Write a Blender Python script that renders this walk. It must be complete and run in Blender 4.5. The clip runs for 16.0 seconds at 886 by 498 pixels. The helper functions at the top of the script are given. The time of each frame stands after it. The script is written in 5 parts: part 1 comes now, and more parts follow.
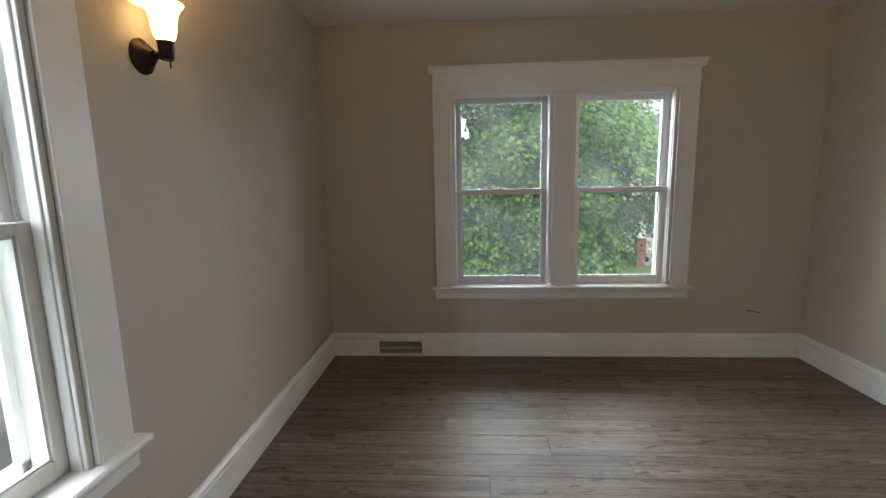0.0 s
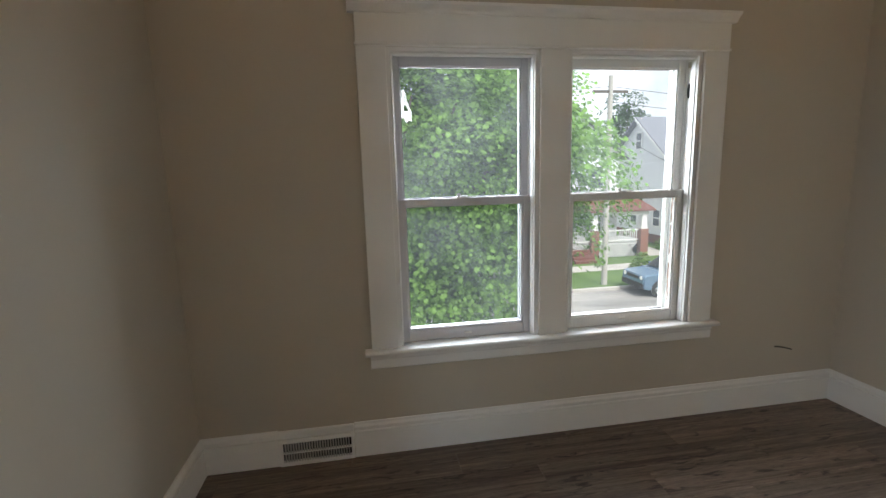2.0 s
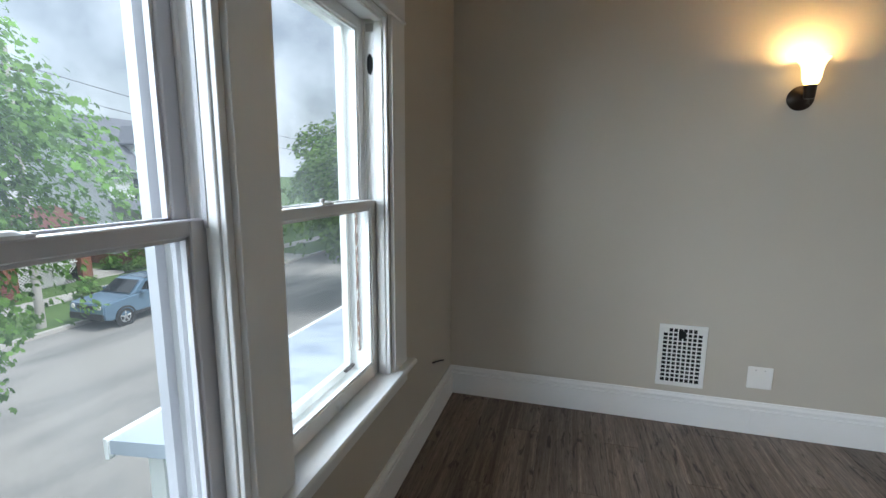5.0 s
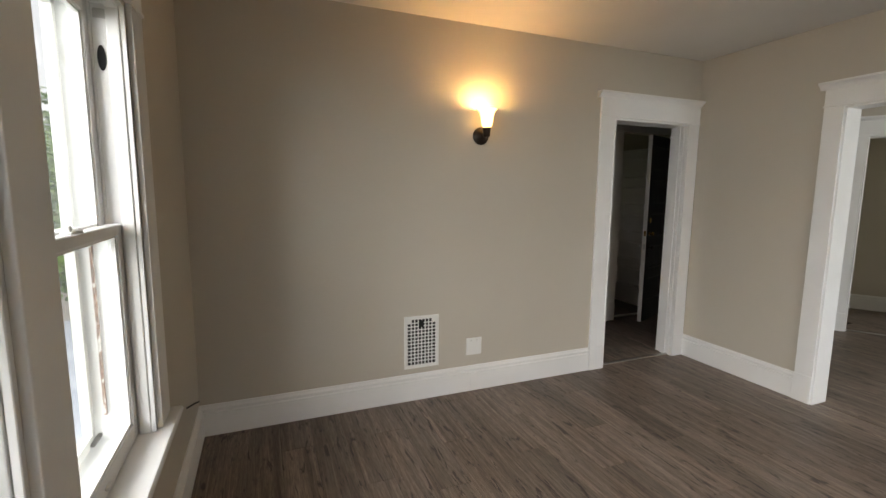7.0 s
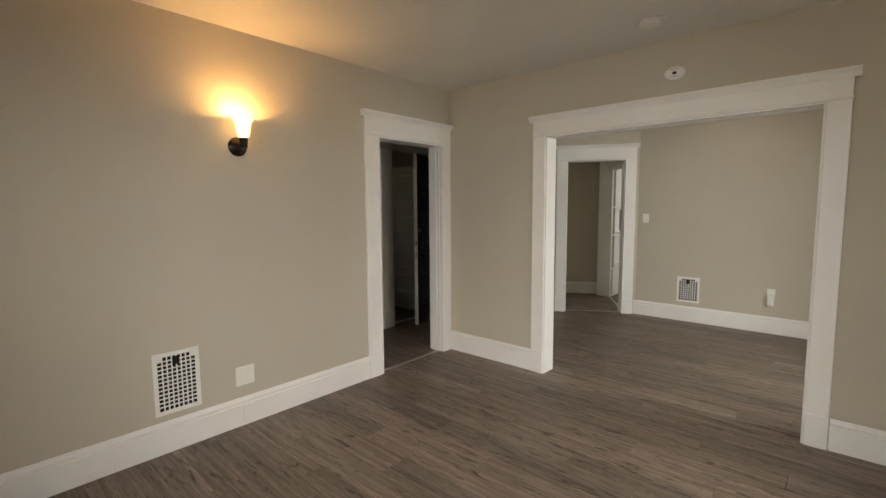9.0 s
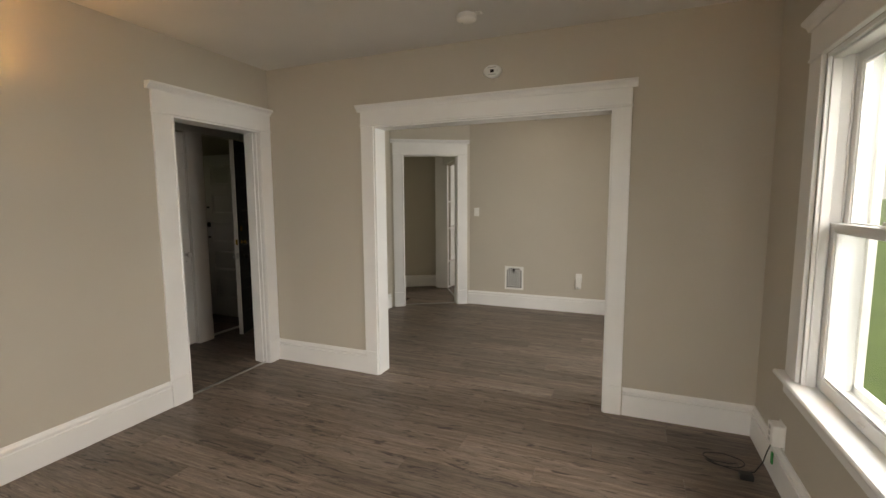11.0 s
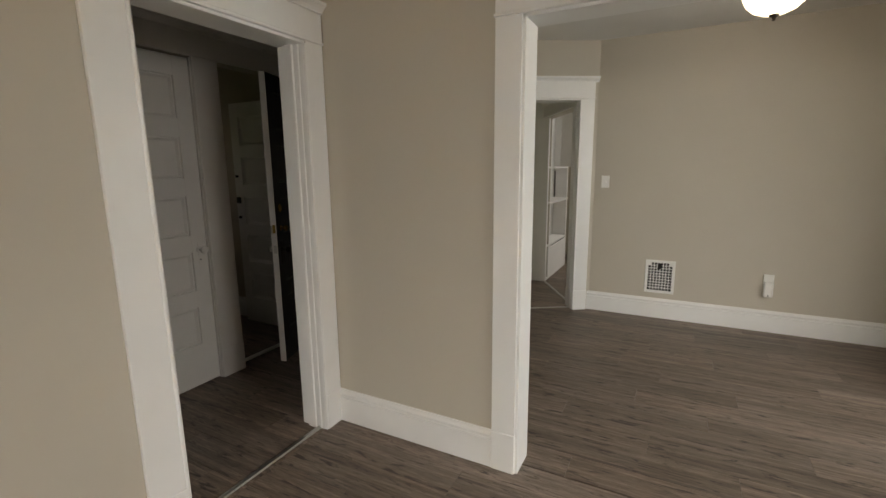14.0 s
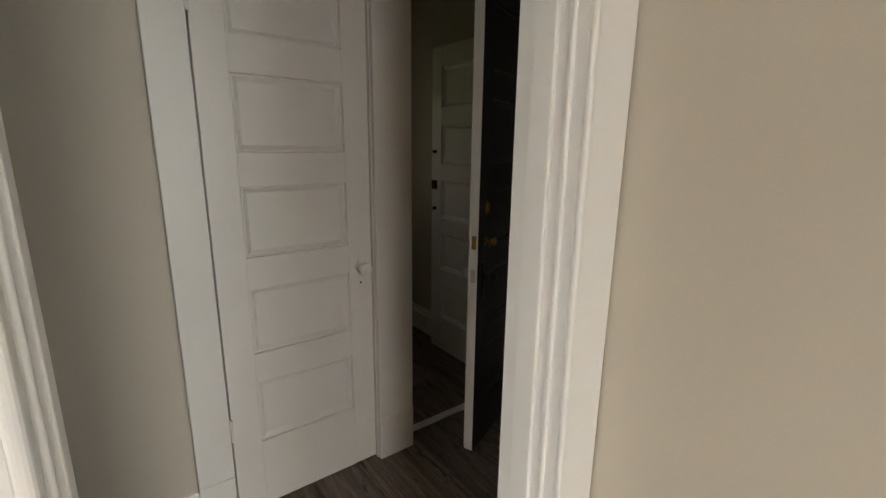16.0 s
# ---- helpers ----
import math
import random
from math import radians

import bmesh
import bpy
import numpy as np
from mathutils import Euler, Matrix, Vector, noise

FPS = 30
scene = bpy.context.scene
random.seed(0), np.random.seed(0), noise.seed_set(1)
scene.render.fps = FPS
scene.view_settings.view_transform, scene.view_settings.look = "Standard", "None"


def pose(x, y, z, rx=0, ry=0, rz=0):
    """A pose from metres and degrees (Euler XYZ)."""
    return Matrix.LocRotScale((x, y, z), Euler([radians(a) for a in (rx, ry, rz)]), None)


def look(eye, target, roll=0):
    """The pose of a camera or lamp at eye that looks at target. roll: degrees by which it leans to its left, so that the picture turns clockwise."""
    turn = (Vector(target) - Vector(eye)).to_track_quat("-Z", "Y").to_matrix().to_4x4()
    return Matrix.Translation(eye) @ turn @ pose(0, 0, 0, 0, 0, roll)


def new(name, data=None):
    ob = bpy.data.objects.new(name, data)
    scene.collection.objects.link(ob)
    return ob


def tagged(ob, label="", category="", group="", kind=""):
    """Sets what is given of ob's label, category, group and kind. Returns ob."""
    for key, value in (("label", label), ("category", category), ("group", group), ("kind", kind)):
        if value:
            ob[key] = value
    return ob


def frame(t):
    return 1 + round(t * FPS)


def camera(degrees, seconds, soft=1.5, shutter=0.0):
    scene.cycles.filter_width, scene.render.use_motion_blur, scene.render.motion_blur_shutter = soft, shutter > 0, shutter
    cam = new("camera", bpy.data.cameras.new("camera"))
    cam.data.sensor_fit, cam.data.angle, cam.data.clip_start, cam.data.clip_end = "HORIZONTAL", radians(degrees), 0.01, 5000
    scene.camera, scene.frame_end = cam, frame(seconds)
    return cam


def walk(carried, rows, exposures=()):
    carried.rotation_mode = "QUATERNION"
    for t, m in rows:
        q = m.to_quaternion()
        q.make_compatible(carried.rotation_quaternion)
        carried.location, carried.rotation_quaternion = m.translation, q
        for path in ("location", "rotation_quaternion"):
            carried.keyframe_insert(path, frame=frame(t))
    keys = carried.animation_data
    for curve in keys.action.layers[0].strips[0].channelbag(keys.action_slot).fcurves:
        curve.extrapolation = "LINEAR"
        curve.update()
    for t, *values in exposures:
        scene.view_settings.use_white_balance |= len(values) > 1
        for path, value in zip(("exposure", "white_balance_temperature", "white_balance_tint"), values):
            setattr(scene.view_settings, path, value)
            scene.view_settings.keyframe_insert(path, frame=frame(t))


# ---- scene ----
cam = camera(89.4, 16.0)
PATH = [
    (0, (-0.022, 0.002, 1.479), (-0.139, 1.974, 1.166), -1.1),
    (0.5, (-0.063, 0.281, 1.5), (-0.154, 2.254, 1.188), -1.6),
    (1, (-0.187, 0.587, 1.505), (-0.181, 2.562, 1.192), -2.0),
    (1.5, (-0.242, 0.944, 1.507), (-0.121, 2.913, 1.181), -2.0),
    (2, (-0.268, 1.298, 1.51), (0.048, 3.245, 1.179), -1.6),
    (2.5, (-0.402, 1.612, 1.511), (0.18, 3.498, 1.187), -0.6),
    (3, (-0.401, 1.848, 1.514), (0.445, 3.629, 1.177), -0.4),
    (3.5, (-0.301, 2.104, 1.532), (0.862, 3.69, 1.168), 0.1),
    (3.7, (-0.254, 2.244, 1.539), (1.053, 3.707, 1.152), -0.2),
    (5.8, (-0.222, 3.035, 1.45), (1.763, 2.99, 1.209), 0.3),
    (6, (-0.238, 3.075, 1.462), (1.738, 2.89, 1.22), 0.2),
    (6.5, (-0.291, 3.17, 1.497), (1.625, 2.659, 1.239), 0.2),
    (7, (-0.318, 3.19, 1.503), (1.521, 2.446, 1.247), 0.5),
    (7.5, (-0.345, 3.182, 1.522), (1.396, 2.229, 1.275), 0.5),
    (8, (-0.356, 3.165, 1.515), (1.261, 2.009, 1.295), 0.2),
    (8.5, (-0.38, 3.119, 1.513), (1.11, 1.8, 1.311), -0.0),
    (9, (-0.397, 3.072, 1.49), (0.926, 1.584, 1.303), -0.4),
    (9.5, (-0.418, 3.016, 1.502), (0.737, 1.394, 1.318), -0.2),
    (10, (-0.428, 2.98, 1.497), (0.558, 1.249, 1.316), -0.3),
    (10.2, (-0.45, 2.952, 1.496), (0.485, 1.193, 1.315), -0.3),
    (12.3, (-0.025, 2.39, 1.487), (0.588, 0.508, 1.189), -0.3),
    (12.5, (0.078, 2.301, 1.498), (0.701, 0.426, 1.187), -0.2),
    (13, (0.316, 2.01, 1.492), (1.02, 0.168, 1.159), -0.3),
    (13.5, (0.632, 1.745, 1.466), (1.427, -0.058, 1.121), -0.4),
    (14, (0.911, 1.47, 1.476), (1.827, -0.271, 1.118), -0.6),
    (14.5, (1.164, 1.166, 1.493), (2.209, -0.497, 1.114), -0.6),
    (14.7, (1.292, 1.051, 1.517), (2.399, -0.561, 1.097), -0.3),
    (15, (1.506, 0.884, 1.539), (2.712, -0.644, 1.077), 0.7),
    (15.5, (1.773, 0.631, 1.486), (3.146, -0.745, 1.017), 1.2),
    (16, (2.082, 0.425, 1.456), (3.635, -0.751, 1.005), 0.7),
]
EXPOSURES = [(0, 0.75, 6500, 12), (1, 0.95, 6700, 12), (2, 0.9, 6500, 12), (2.5, 0.55, 6000, 10), (3.7, 0.85, 5500, 6), (6, 0.25, 6600, 13), (7, 0.65, 7200, 15), (9, 0.7, 7900, 15),
             (10.2, 0.6, 8000, 16), (12.5, 0.75, 7700, 16), (13, 0.95, 7500, 15), (13.5, 0.75, 7600, 15), (14, 0.6, 7800, 15), (15, 0.65, 8100, 17), (15.5, 0.8, 8100, 17), (16, 1.35, 7800, 15)]
walk(cam, [(t, look(eye, target, roll)) for t, eye, target, roll in PATH], EXPOSURES)

# ---- world and light ----
SUN_EL, SUN_AZ = 52.0, 165.0
world = bpy.data.worlds.new("sky")
scene.world = world
world.use_nodes = True
wn = world.node_tree
wbg = wn.nodes["Background"]
wsky = wn.nodes.new("ShaderNodeTexSky")
wsky.sky_type = "NISHITA"
wsky.sun_disc = False
wsky.sun_elevation, wsky.sun_rotation = radians(SUN_EL), radians(SUN_AZ)
wsky.dust_density, wsky.air_density = 5.0, 1.2
# thin high cloud: the sky is whitened by a soft noise
wcoord = wn.nodes.new("ShaderNodeTexCoord")
wnoise = wn.nodes.new("ShaderNodeTexNoise")
wnoise.inputs["Scale"].default_value = 3.0
wnoise.inputs["Detail"].default_value = 6.0
wmap = wn.nodes.new("ShaderNodeMapRange")
for k, v in (("From Min", 0.38), ("From Max", 0.60), ("To Min", 0.25), ("To Max", 0.92)):
    wmap.inputs[k].default_value = v
wmix = wn.nodes.new("ShaderNodeMix")
wmix.data_type = "RGBA"
wmix.inputs["B"].default_value = (13.0, 13.6, 14.4, 1)
wn.links.new(wcoord.outputs["Generated"], wnoise.inputs["Vector"])
wn.links.new(wnoise.outputs["Fac"], wmap.inputs["Value"])
wn.links.new(wmap.outputs["Result"], wmix.inputs["Factor"])
wn.links.new(wsky.outputs["Color"], wmix.inputs["A"])
wn.links.new(wmix.outputs["Result"], wbg.inputs["Color"])
wbg.inputs["Strength"].default_value = 0.07

sun_data = bpy.data.lights.new("sun", "SUN")
sun_data.energy, sun_data.angle, sun_data.color = 2.2, radians(14), (1.0, 0.96, 0.9)
sun = new("sun", sun_data)
sun_dir = Vector((math.sin(radians(SUN_AZ)) * math.cos(radians(SUN_EL)), math.cos(radians(SUN_AZ)) * math.cos(radians(SUN_EL)), math.sin(radians(SUN_EL))))
sun.matrix_world = look(sun_dir * 60, (0, 0, 0))


def lamp(name, kind, energy, color, m, size=0.1, size_y=0.0):
    d = bpy.data.lights.new(name, kind)
    d.energy, d.color = energy, color
    if kind == "AREA":
        d.shape, d.size, d.size_y = "RECTANGLE", size, size_y or size
    else:
        d.shadow_soft_size = size
    ob = new(name, d)
    ob.matrix_world = m
    return ob


DAY = (0.87, 0.945, 1.0)
WARM = (1.0, 0.58, 0.22)
# sky light over the north windows, the west window and the unseen side windows
lamp("sky_light_north", "AREA", 350, DAY, look((-0.3, 6.0, 2.3), (1.0, 0.0, 1.15)), 5.2, 2.2)
lamp("sky_light_north_east", "AREA", 190, DAY, look((5.2, 8.0, 3.6), (-0.4, 1.0, 1.0)), 4.2, 3.4)
lamp("sky_light_west", "AREA", 140, DAY, look((-2.75, 0.7, 2.3), (1.5, 0.45, 0.8)), 2.2, 2.2)
lamp("sky_light_side", "AREA", 58, (0.76, 0.9, 1.0), look((-2.2, -1.1, 1.75), (0.4, -1.8, 1.2)), 1.2, 1.4)
lamp("sky_light_back", "AREA", 22, DAY, look((0.5, -6.3, 1.5), (1.4, -5.0, 1.1)), 0.8, 1.2)

# ---- materials ----


class Mat:
    """A node material with short calls for the usual nodes."""

    def __init__(self, name, color=(0.5, 0.5, 0.5), rough=0.5, metal=0.0, spec=0.5):
        self.m = bpy.data.materials.new(name)
        self.m.use_nodes = True
        self.t = self.m.node_tree
        self.b = self.t.nodes["Principled BSDF"]
        self.set("Base Color", (*color, 1))
        self.set("Roughness", rough)
        self.set("Metallic", metal)
        self.set("Specular IOR Level", spec)
        self.coord = None

    def set(self, key, value):
        self.b.inputs[key].default_value = value

    def node(self, kind, **inputs):
        n = self.t.nodes.new(kind)
        for k, v in inputs.items():
            n.inputs[k.replace("_", " ")].default_value = v
        return n

    def link(self, a, b):
        self.t.links.new(a, b)

    def vec(self, scale=(1, 1, 1), world=True):
        if self.coord is None:
            self.coord = self.t.nodes.new("ShaderNodeNewGeometry").outputs["Position"] if world else self.t.nodes.new("ShaderNodeTexCoord").outputs["Object"]
        mp = self.t.nodes.new("ShaderNodeMapping")
        mp.inputs["Scale"].default_value = scale
        self.link(self.coord, mp.inputs["Vector"])
        return mp

    def noise(self, scale, detail=4, stretch=(1, 1, 1), distortion=0.0, rough=0.5):
        mp = self.vec(stretch)
        n = self.node("ShaderNodeTexNoise", Scale=scale, Detail=detail, Distortion=distortion, Roughness=rough)
        self.link(mp.outputs[0], n.inputs["Vector"])
        return n.outputs["Fac"], mp

    def ramp(self, fac, stops):
        r = self.t.nodes.new("ShaderNodeValToRGB")
        e = r.color_ramp.elements
        while len(e) < len(stops):
            e.new(0.5)
        for el, (p, c) in zip(e, stops):
            el.position, el.color = p, (*c, 1) if len(c) == 3 else c
        self.link(fac, r.inputs["Fac"])
        return r.outputs["Color"]

    def mix(self, fac, a, b, blend="MIX"):
        n = self.t.nodes.new("ShaderNodeMix")
        n.data_type, n.blend_type = "RGBA", blend
        for key, v in (("Factor", fac), ("A", a), ("B", b)):
            sock = [i for i in n.inputs if i.name == key and (i.type == "RGBA" if key != "Factor" else i.type == "VALUE")][0]
            if isinstance(v, (int, float, tuple)):
                sock.default_value = v if not isinstance(v, tuple) else (*v, 1)[:4]
            else:
                self.link(v, sock)
        return [o for o in n.outputs if o.type == "RGBA"][0]

    def color(self, sock):
        self.link(sock, self.b.inputs["Base Color"])

    def rough(self, fac, lo, hi):
        n = self.node("ShaderNodeMapRange")
        n.inputs["To Min"].default_value, n.inputs["To Max"].default_value = lo, hi
        self.link(fac, n.inputs["Value"])
        self.link(n.outputs["Result"], self.b.inputs["Roughness"])

    def bump(self, fac, strength, distance=0.002):
        n = self.node("ShaderNodeBump", Strength=strength, Distance=distance)
        self.link(fac, n.inputs["Height"])
        self.link(n.outputs["Normal"], self.b.inputs["Normal"])

    def random(self):
        return self.t.nodes.new("ShaderNodeObjectInfo").outputs["Random"]


def paint(name, a, b, rough, scale=1.3, grain=260, strength=0.12):
    m = Mat(name, a, rough)
    big, _ = m.noise(scale, 5)
    fine, _ = m.noise(grain, 3)
    m.color(m.ramp(big, [(0.3, a), (0.7, b)]))
    m.rough(big, rough - 0.05, rough + 0.08)
    m.bump(fine, strength, 0.001)
    return m.m


M_WALL = paint("wall_paint", (0.50, 0.455, 0.385), (0.53, 0.485, 0.41), 0.62, 1.3, 38, 0.3)
M_CEIL = paint("ceiling_paint", (0.70, 0.69, 0.67), (0.74, 0.73, 0.71), 0.8, 2.0, 120, 0.25)
M_TRIM = paint("trim_paint", (0.78, 0.775, 0.76), (0.83, 0.825, 0.81), 0.36, 3.0, 60, 0.10)
M_DOOR = paint("door_paint", (0.76, 0.74, 0.71), (0.80, 0.785, 0.755), 0.4, 2.0, 70, 0.12)
M_BLACK = paint("black_door_paint", (0.012, 0.014, 0.013), (0.02, 0.022, 0.02), 0.42, 3.0, 70, 0.15)
M_OLD = paint("old_white_paint", (0.66, 0.65, 0.60), (0.78, 0.77, 0.73), 0.45, 9.0, 60, 0.3)
M_VINYL = paint("grey_window_metal", (0.40, 0.39, 0.41), (0.46, 0.45, 0.47), 0.4, 5.0, 200, 0.05)
M_PLASTIC = Mat("white_plastic", (0.80, 0.79, 0.76), 0.35).m
M_BRONZE = Mat("dark_bronze", (0.035, 0.026, 0.02), 0.38, 0.7).m
M_BRASS = Mat("brass", (0.72, 0.5, 0.16), 0.22, 1.0).m
M_STEEL = Mat("steel", (0.55, 0.54, 0.52), 0.35, 1.0).m
# near-black, for dark small parts and for shade in hollows given as colour
M_DARK = Mat("black_parts_and_shade", (0.006, 0.006, 0.006), 0.9).m
M_RUBBER = Mat("black_rubber", (0.012, 0.012, 0.012), 0.5).m
M_GREEN = Mat("green_plastic", (0.02, 0.25, 0.06), 0.4).m
M_GREYPL = Mat("grey_plastic", (0.45, 0.44, 0.42), 0.4).m

# bare, worn wood where the paint has flaked
mw = Mat("flaked_wood", (0.3, 0.15, 0.08), 0.7)
f, _ = mw.noise(60, 5, (1, 1, 0.5))
mw.color(mw.ramp(f, [(0.40, (0.72, 0.70, 0.65)), (0.47, (0.24, 0.11, 0.06)), (0.62, (0.13, 0.07, 0.04))]))
M_FLAKED = mw.m

# weathered grey-brown vinyl planks
mp_ = Mat("vinyl_plank", (0.15, 0.12, 0.1), 0.42)
rnd = mp_.random()
off = mp_.t.nodes.new("ShaderNodeCombineXYZ")
mul = mp_.t.nodes.new("ShaderNodeMath")
mul.operation = "MULTIPLY"
mul.inputs[1].default_value = 37.0
mp_.link(rnd, mul.inputs[0])
for i in range(3):
    mp_.link(mul.outputs[0], off.inputs[i])
grain, g_map = mp_.noise(5.0, 9, (0.16, 6.5, 1), 0.7, 0.68)
streak, s_map = mp_.noise(1.6, 6, (0.5, 5.0, 1), 1.0, 0.6)
knots, k_map = mp_.noise(7.0, 5, (0.8, 4.2, 1), 0.8, 0.65)
for n in (g_map, s_map, k_map):
    mp_.link(off.outputs[0], n.inputs["Location"])
col = mp_.ramp(grain, [(0.30, (0.072, 0.052, 0.041)), (0.5, (0.16, 0.124, 0.10)), (0.70, (0.285, 0.23, 0.192))])
col = mp_.mix(mp_.ramp(streak, [(0.45, (0, 0, 0)), (0.75, (0.55, 0.55, 0.55))]), col, (0.27, 0.232, 0.205))
col = mp_.mix(mp_.ramp(knots, [(0.565, (0, 0, 0)), (0.645, (0.85, 0.85, 0.85))]), col, (0.035, 0.026, 0.022))
fine_g, f_map = mp_.noise(34.0, 6, (0.35, 5.0, 1), 0.4, 0.7)
mp_.link(off.outputs[0], f_map.inputs["Location"])
col = mp_.mix(0.62, col, mp_.ramp(fine_g, [(0.35, (0.45, 0.44, 0.43)), (0.65, (1.5, 1.48, 1.45))]), "MULTIPLY")
tone = mp_.ramp(rnd, [(0.0, (0.80, 0.79, 0.78)), (1.0, (1.15, 1.12, 1.1))])
mp_.color(mp_.mix(1.0, col, tone, "MULTIPLY"))
mp_.rough(grain, 0.40, 0.54)
mp_.set("Specular IOR Level", 0.4)
mp_.bump(grain, 0.25, 0.0012)
M_PLANK = mp_.m

# window glass, a little dusty, and darker than the open air
mg = Mat("window_glass")
t = mg.t
tr = mg.node("ShaderNodeBsdfTransparent", Color=(0.93, 0.95, 0.95, 1))
gl = mg.node("ShaderNodeBsdfGlossy", Roughness=0.02)
df = mg.node("ShaderNodeBsdfTranslucent", Color=(0.8, 0.85, 0.88, 1))
lw = mg.node("ShaderNodeLayerWeight", Blend=0.5)
fr = mg.node("ShaderNodeMath")
fr.operation = "POWER"
fr.inputs[1].default_value = 4.0
mg.link(lw.outputs["Facing"], fr.inputs[0])
dirt, _ = mg.noise(3.0, 4, (1, 1, 0.6))
dm = mg.node("ShaderNodeMapRange", To_Min=0.010, To_Max=0.030)
dm.inputs["From Min"].default_value, dm.inputs["From Max"].default_value = 0.4, 0.8
mg.link(dirt, dm.inputs["Value"])
mx1, mx2 = t.nodes.new("ShaderNodeMixShader"), t.nodes.new("ShaderNodeMixShader")
mg.link(dm.outputs[0], mx1.inputs[0])
mg.link(tr.outputs[0], mx1.inputs[1])
mg.link(df.outputs[0], mx1.inputs[2])
half = mg.node("ShaderNodeMath")
half.operation = "MULTIPLY"
half.inputs[1].default_value = 0.4
mg.link(fr.outputs[0], half.inputs[0])
mg.link(half.outputs[0], mx2.inputs[0])
mg.link(mx1.outputs[0], mx2.inputs[1])
mg.link(gl.outputs[0], mx2.inputs[2])
mg.link(mx2.outputs[0], t.nodes["Material Output"].inputs["Surface"])
M_GLASS = mg.m
M_GLASS_CLEAN = M_GLASS.copy()
for n in M_GLASS_CLEAN.node_tree.nodes:
    if n.type == "MAP_RANGE":
        n.inputs["To Min"].default_value, n.inputs["To Max"].default_value = 0.001, 0.004


def glowing(name, color, strength, base=(0.9, 0.85, 0.75)):
    m = Mat(name, base, 0.3)
    m.set("Emission Color", (*color, 1))
    m.set("Emission Strength", strength)
    return m.m


M_SHADE = glowing("lit_frosted_glass", (1.0, 0.62, 0.22), 2.8)
M_BOWL = glowing("lit_white_glass", (1.0, 0.86, 0.62), 2.2)

# ---- mesh helpers ----


def box(x0, y0, z0, x1, y1, z1, bev=0.0, seg=1):
    bm = bmesh.new()
    bmesh.ops.create_cube(bm, size=1)
    for v in bm.verts:
        v.co = Vector(((x0, x1)[v.co.x > 0], (y0, y1)[v.co.y > 0], (z0, z1)[v.co.z > 0]))
    if x1 < x0 or y1 < y0 or z1 < z0:
        bmesh.ops.recalc_face_normals(bm, faces=bm.faces)
    if bev:
        bmesh.ops.bevel(bm, geom=bm.edges[:], offset=bev, segments=seg, affect="EDGES", profile=0.5)
    return bm


def joined(*bms):
    out = bms[0]
    for b in bms[1:]:
        me = bpy.data.meshes.new("tmp")
        b.to_mesh(me)
        b.free()
        out.from_mesh(me)
        bpy.data.meshes.remove(me)
    return out


def sweep(profile, a, b, side, up=Vector((0, 0, 1))):
    """A closed outline of (out, up) pairs carried straight from a to b; side is the way 'out' points."""
    a, b, side = Vector(a), Vector(b), Vector(side)
    bm = bmesh.new()
    rings = [[bm.verts.new(p + side * o + up * h) for o, h in profile] for p in (a, b)]
    n = len(profile)
    for i in range(n):
        j = (i + 1) % n
        bm.faces.new((rings[0][i], rings[0][j], rings[1][j], rings[1][i]))
    bm.faces.new(rings[0][::-1])
    bm.faces.new(rings[1])
    bmesh.ops.recalc_face_normals(bm, faces=bm.faces)
    return bm


def turned(profile, seg=28, closed=False):
    """A lathe: (radius, z) pairs spun about z."""
    bm = bmesh.new()
    rings = []
    for r, z in profile:
        if r < 1e-6:
            rings.append([bm.verts.new((0, 0, z))])
        else:
            rings.append([bm.verts.new((r * math.cos(2 * math.pi * i / seg), r * math.sin(2 * math.pi * i / seg), z)) for i in range(seg)])
    for p, q in zip(rings, rings[1:]):
        for i in range(seg):
            j = (i + 1) % seg
            vs = [p[i % len(p)], p[j % len(p)], q[j % len(q)], q[i % len(q)]]
            vs = list(dict.fromkeys(vs))
            if len(vs) > 2:
                bm.faces.new(vs)
    bmesh.ops.recalc_face_normals(bm, faces=bm.faces)
    return bm


def moved(bm, m):
    bm.transform(m)
    return bm


def tube(points, r, seg=8):
    """A round cable along points."""
    bm = bmesh.new()
    pts = [Vector(p) for p in points]
    rings = []
    for i, p in enumerate(pts):
        d = (pts[min(i + 1, len(pts) - 1)] - pts[max(i - 1, 0)]).normalized()
        s = d.cross(Vector((0, 0, 1)))
        s = s.normalized() if s.length > 1e-3 else Vector((1, 0, 0))
        u = s.cross(d)
        rings.append([bm.verts.new(p + (s * math.cos(2 * math.pi * k / seg) + u * math.sin(2 * math.pi * k / seg)) * r) for k in range(seg)])
    for a, b in zip(rings, rings[1:]):
        for k in range(seg):
            bm.faces.new((a[k], a[(k + 1) % seg], b[(k + 1) % seg], b[k]))
    bm.faces.new(rings[0][::-1])
    bm.faces.new(rings[-1])
    return bm


def mesh_of(name, bm, material, smooth=False):
    me = bpy.data.meshes.new(name)
    bm.to_mesh(me)
    bm.free()
    me.materials.append(material)
    if smooth:
        for p in me.polygons:
            p.use_smooth = True
        me.set_sharp_from_angle(angle=radians(35))
    return me


def part(name, bm, material, parent, label="", smooth=False):
    ob = new(name, mesh_of(name, bm, material, smooth))
    ob.parent = parent
    return tagged(ob, label)


def thing(name, label, category, m=None, group="", kind=""):
    ob = new(name)
    ob.empty_display_size = 0.1
    if m is not None:
        ob.matrix_world = m
    return tagged(ob, label, category, group, kind)


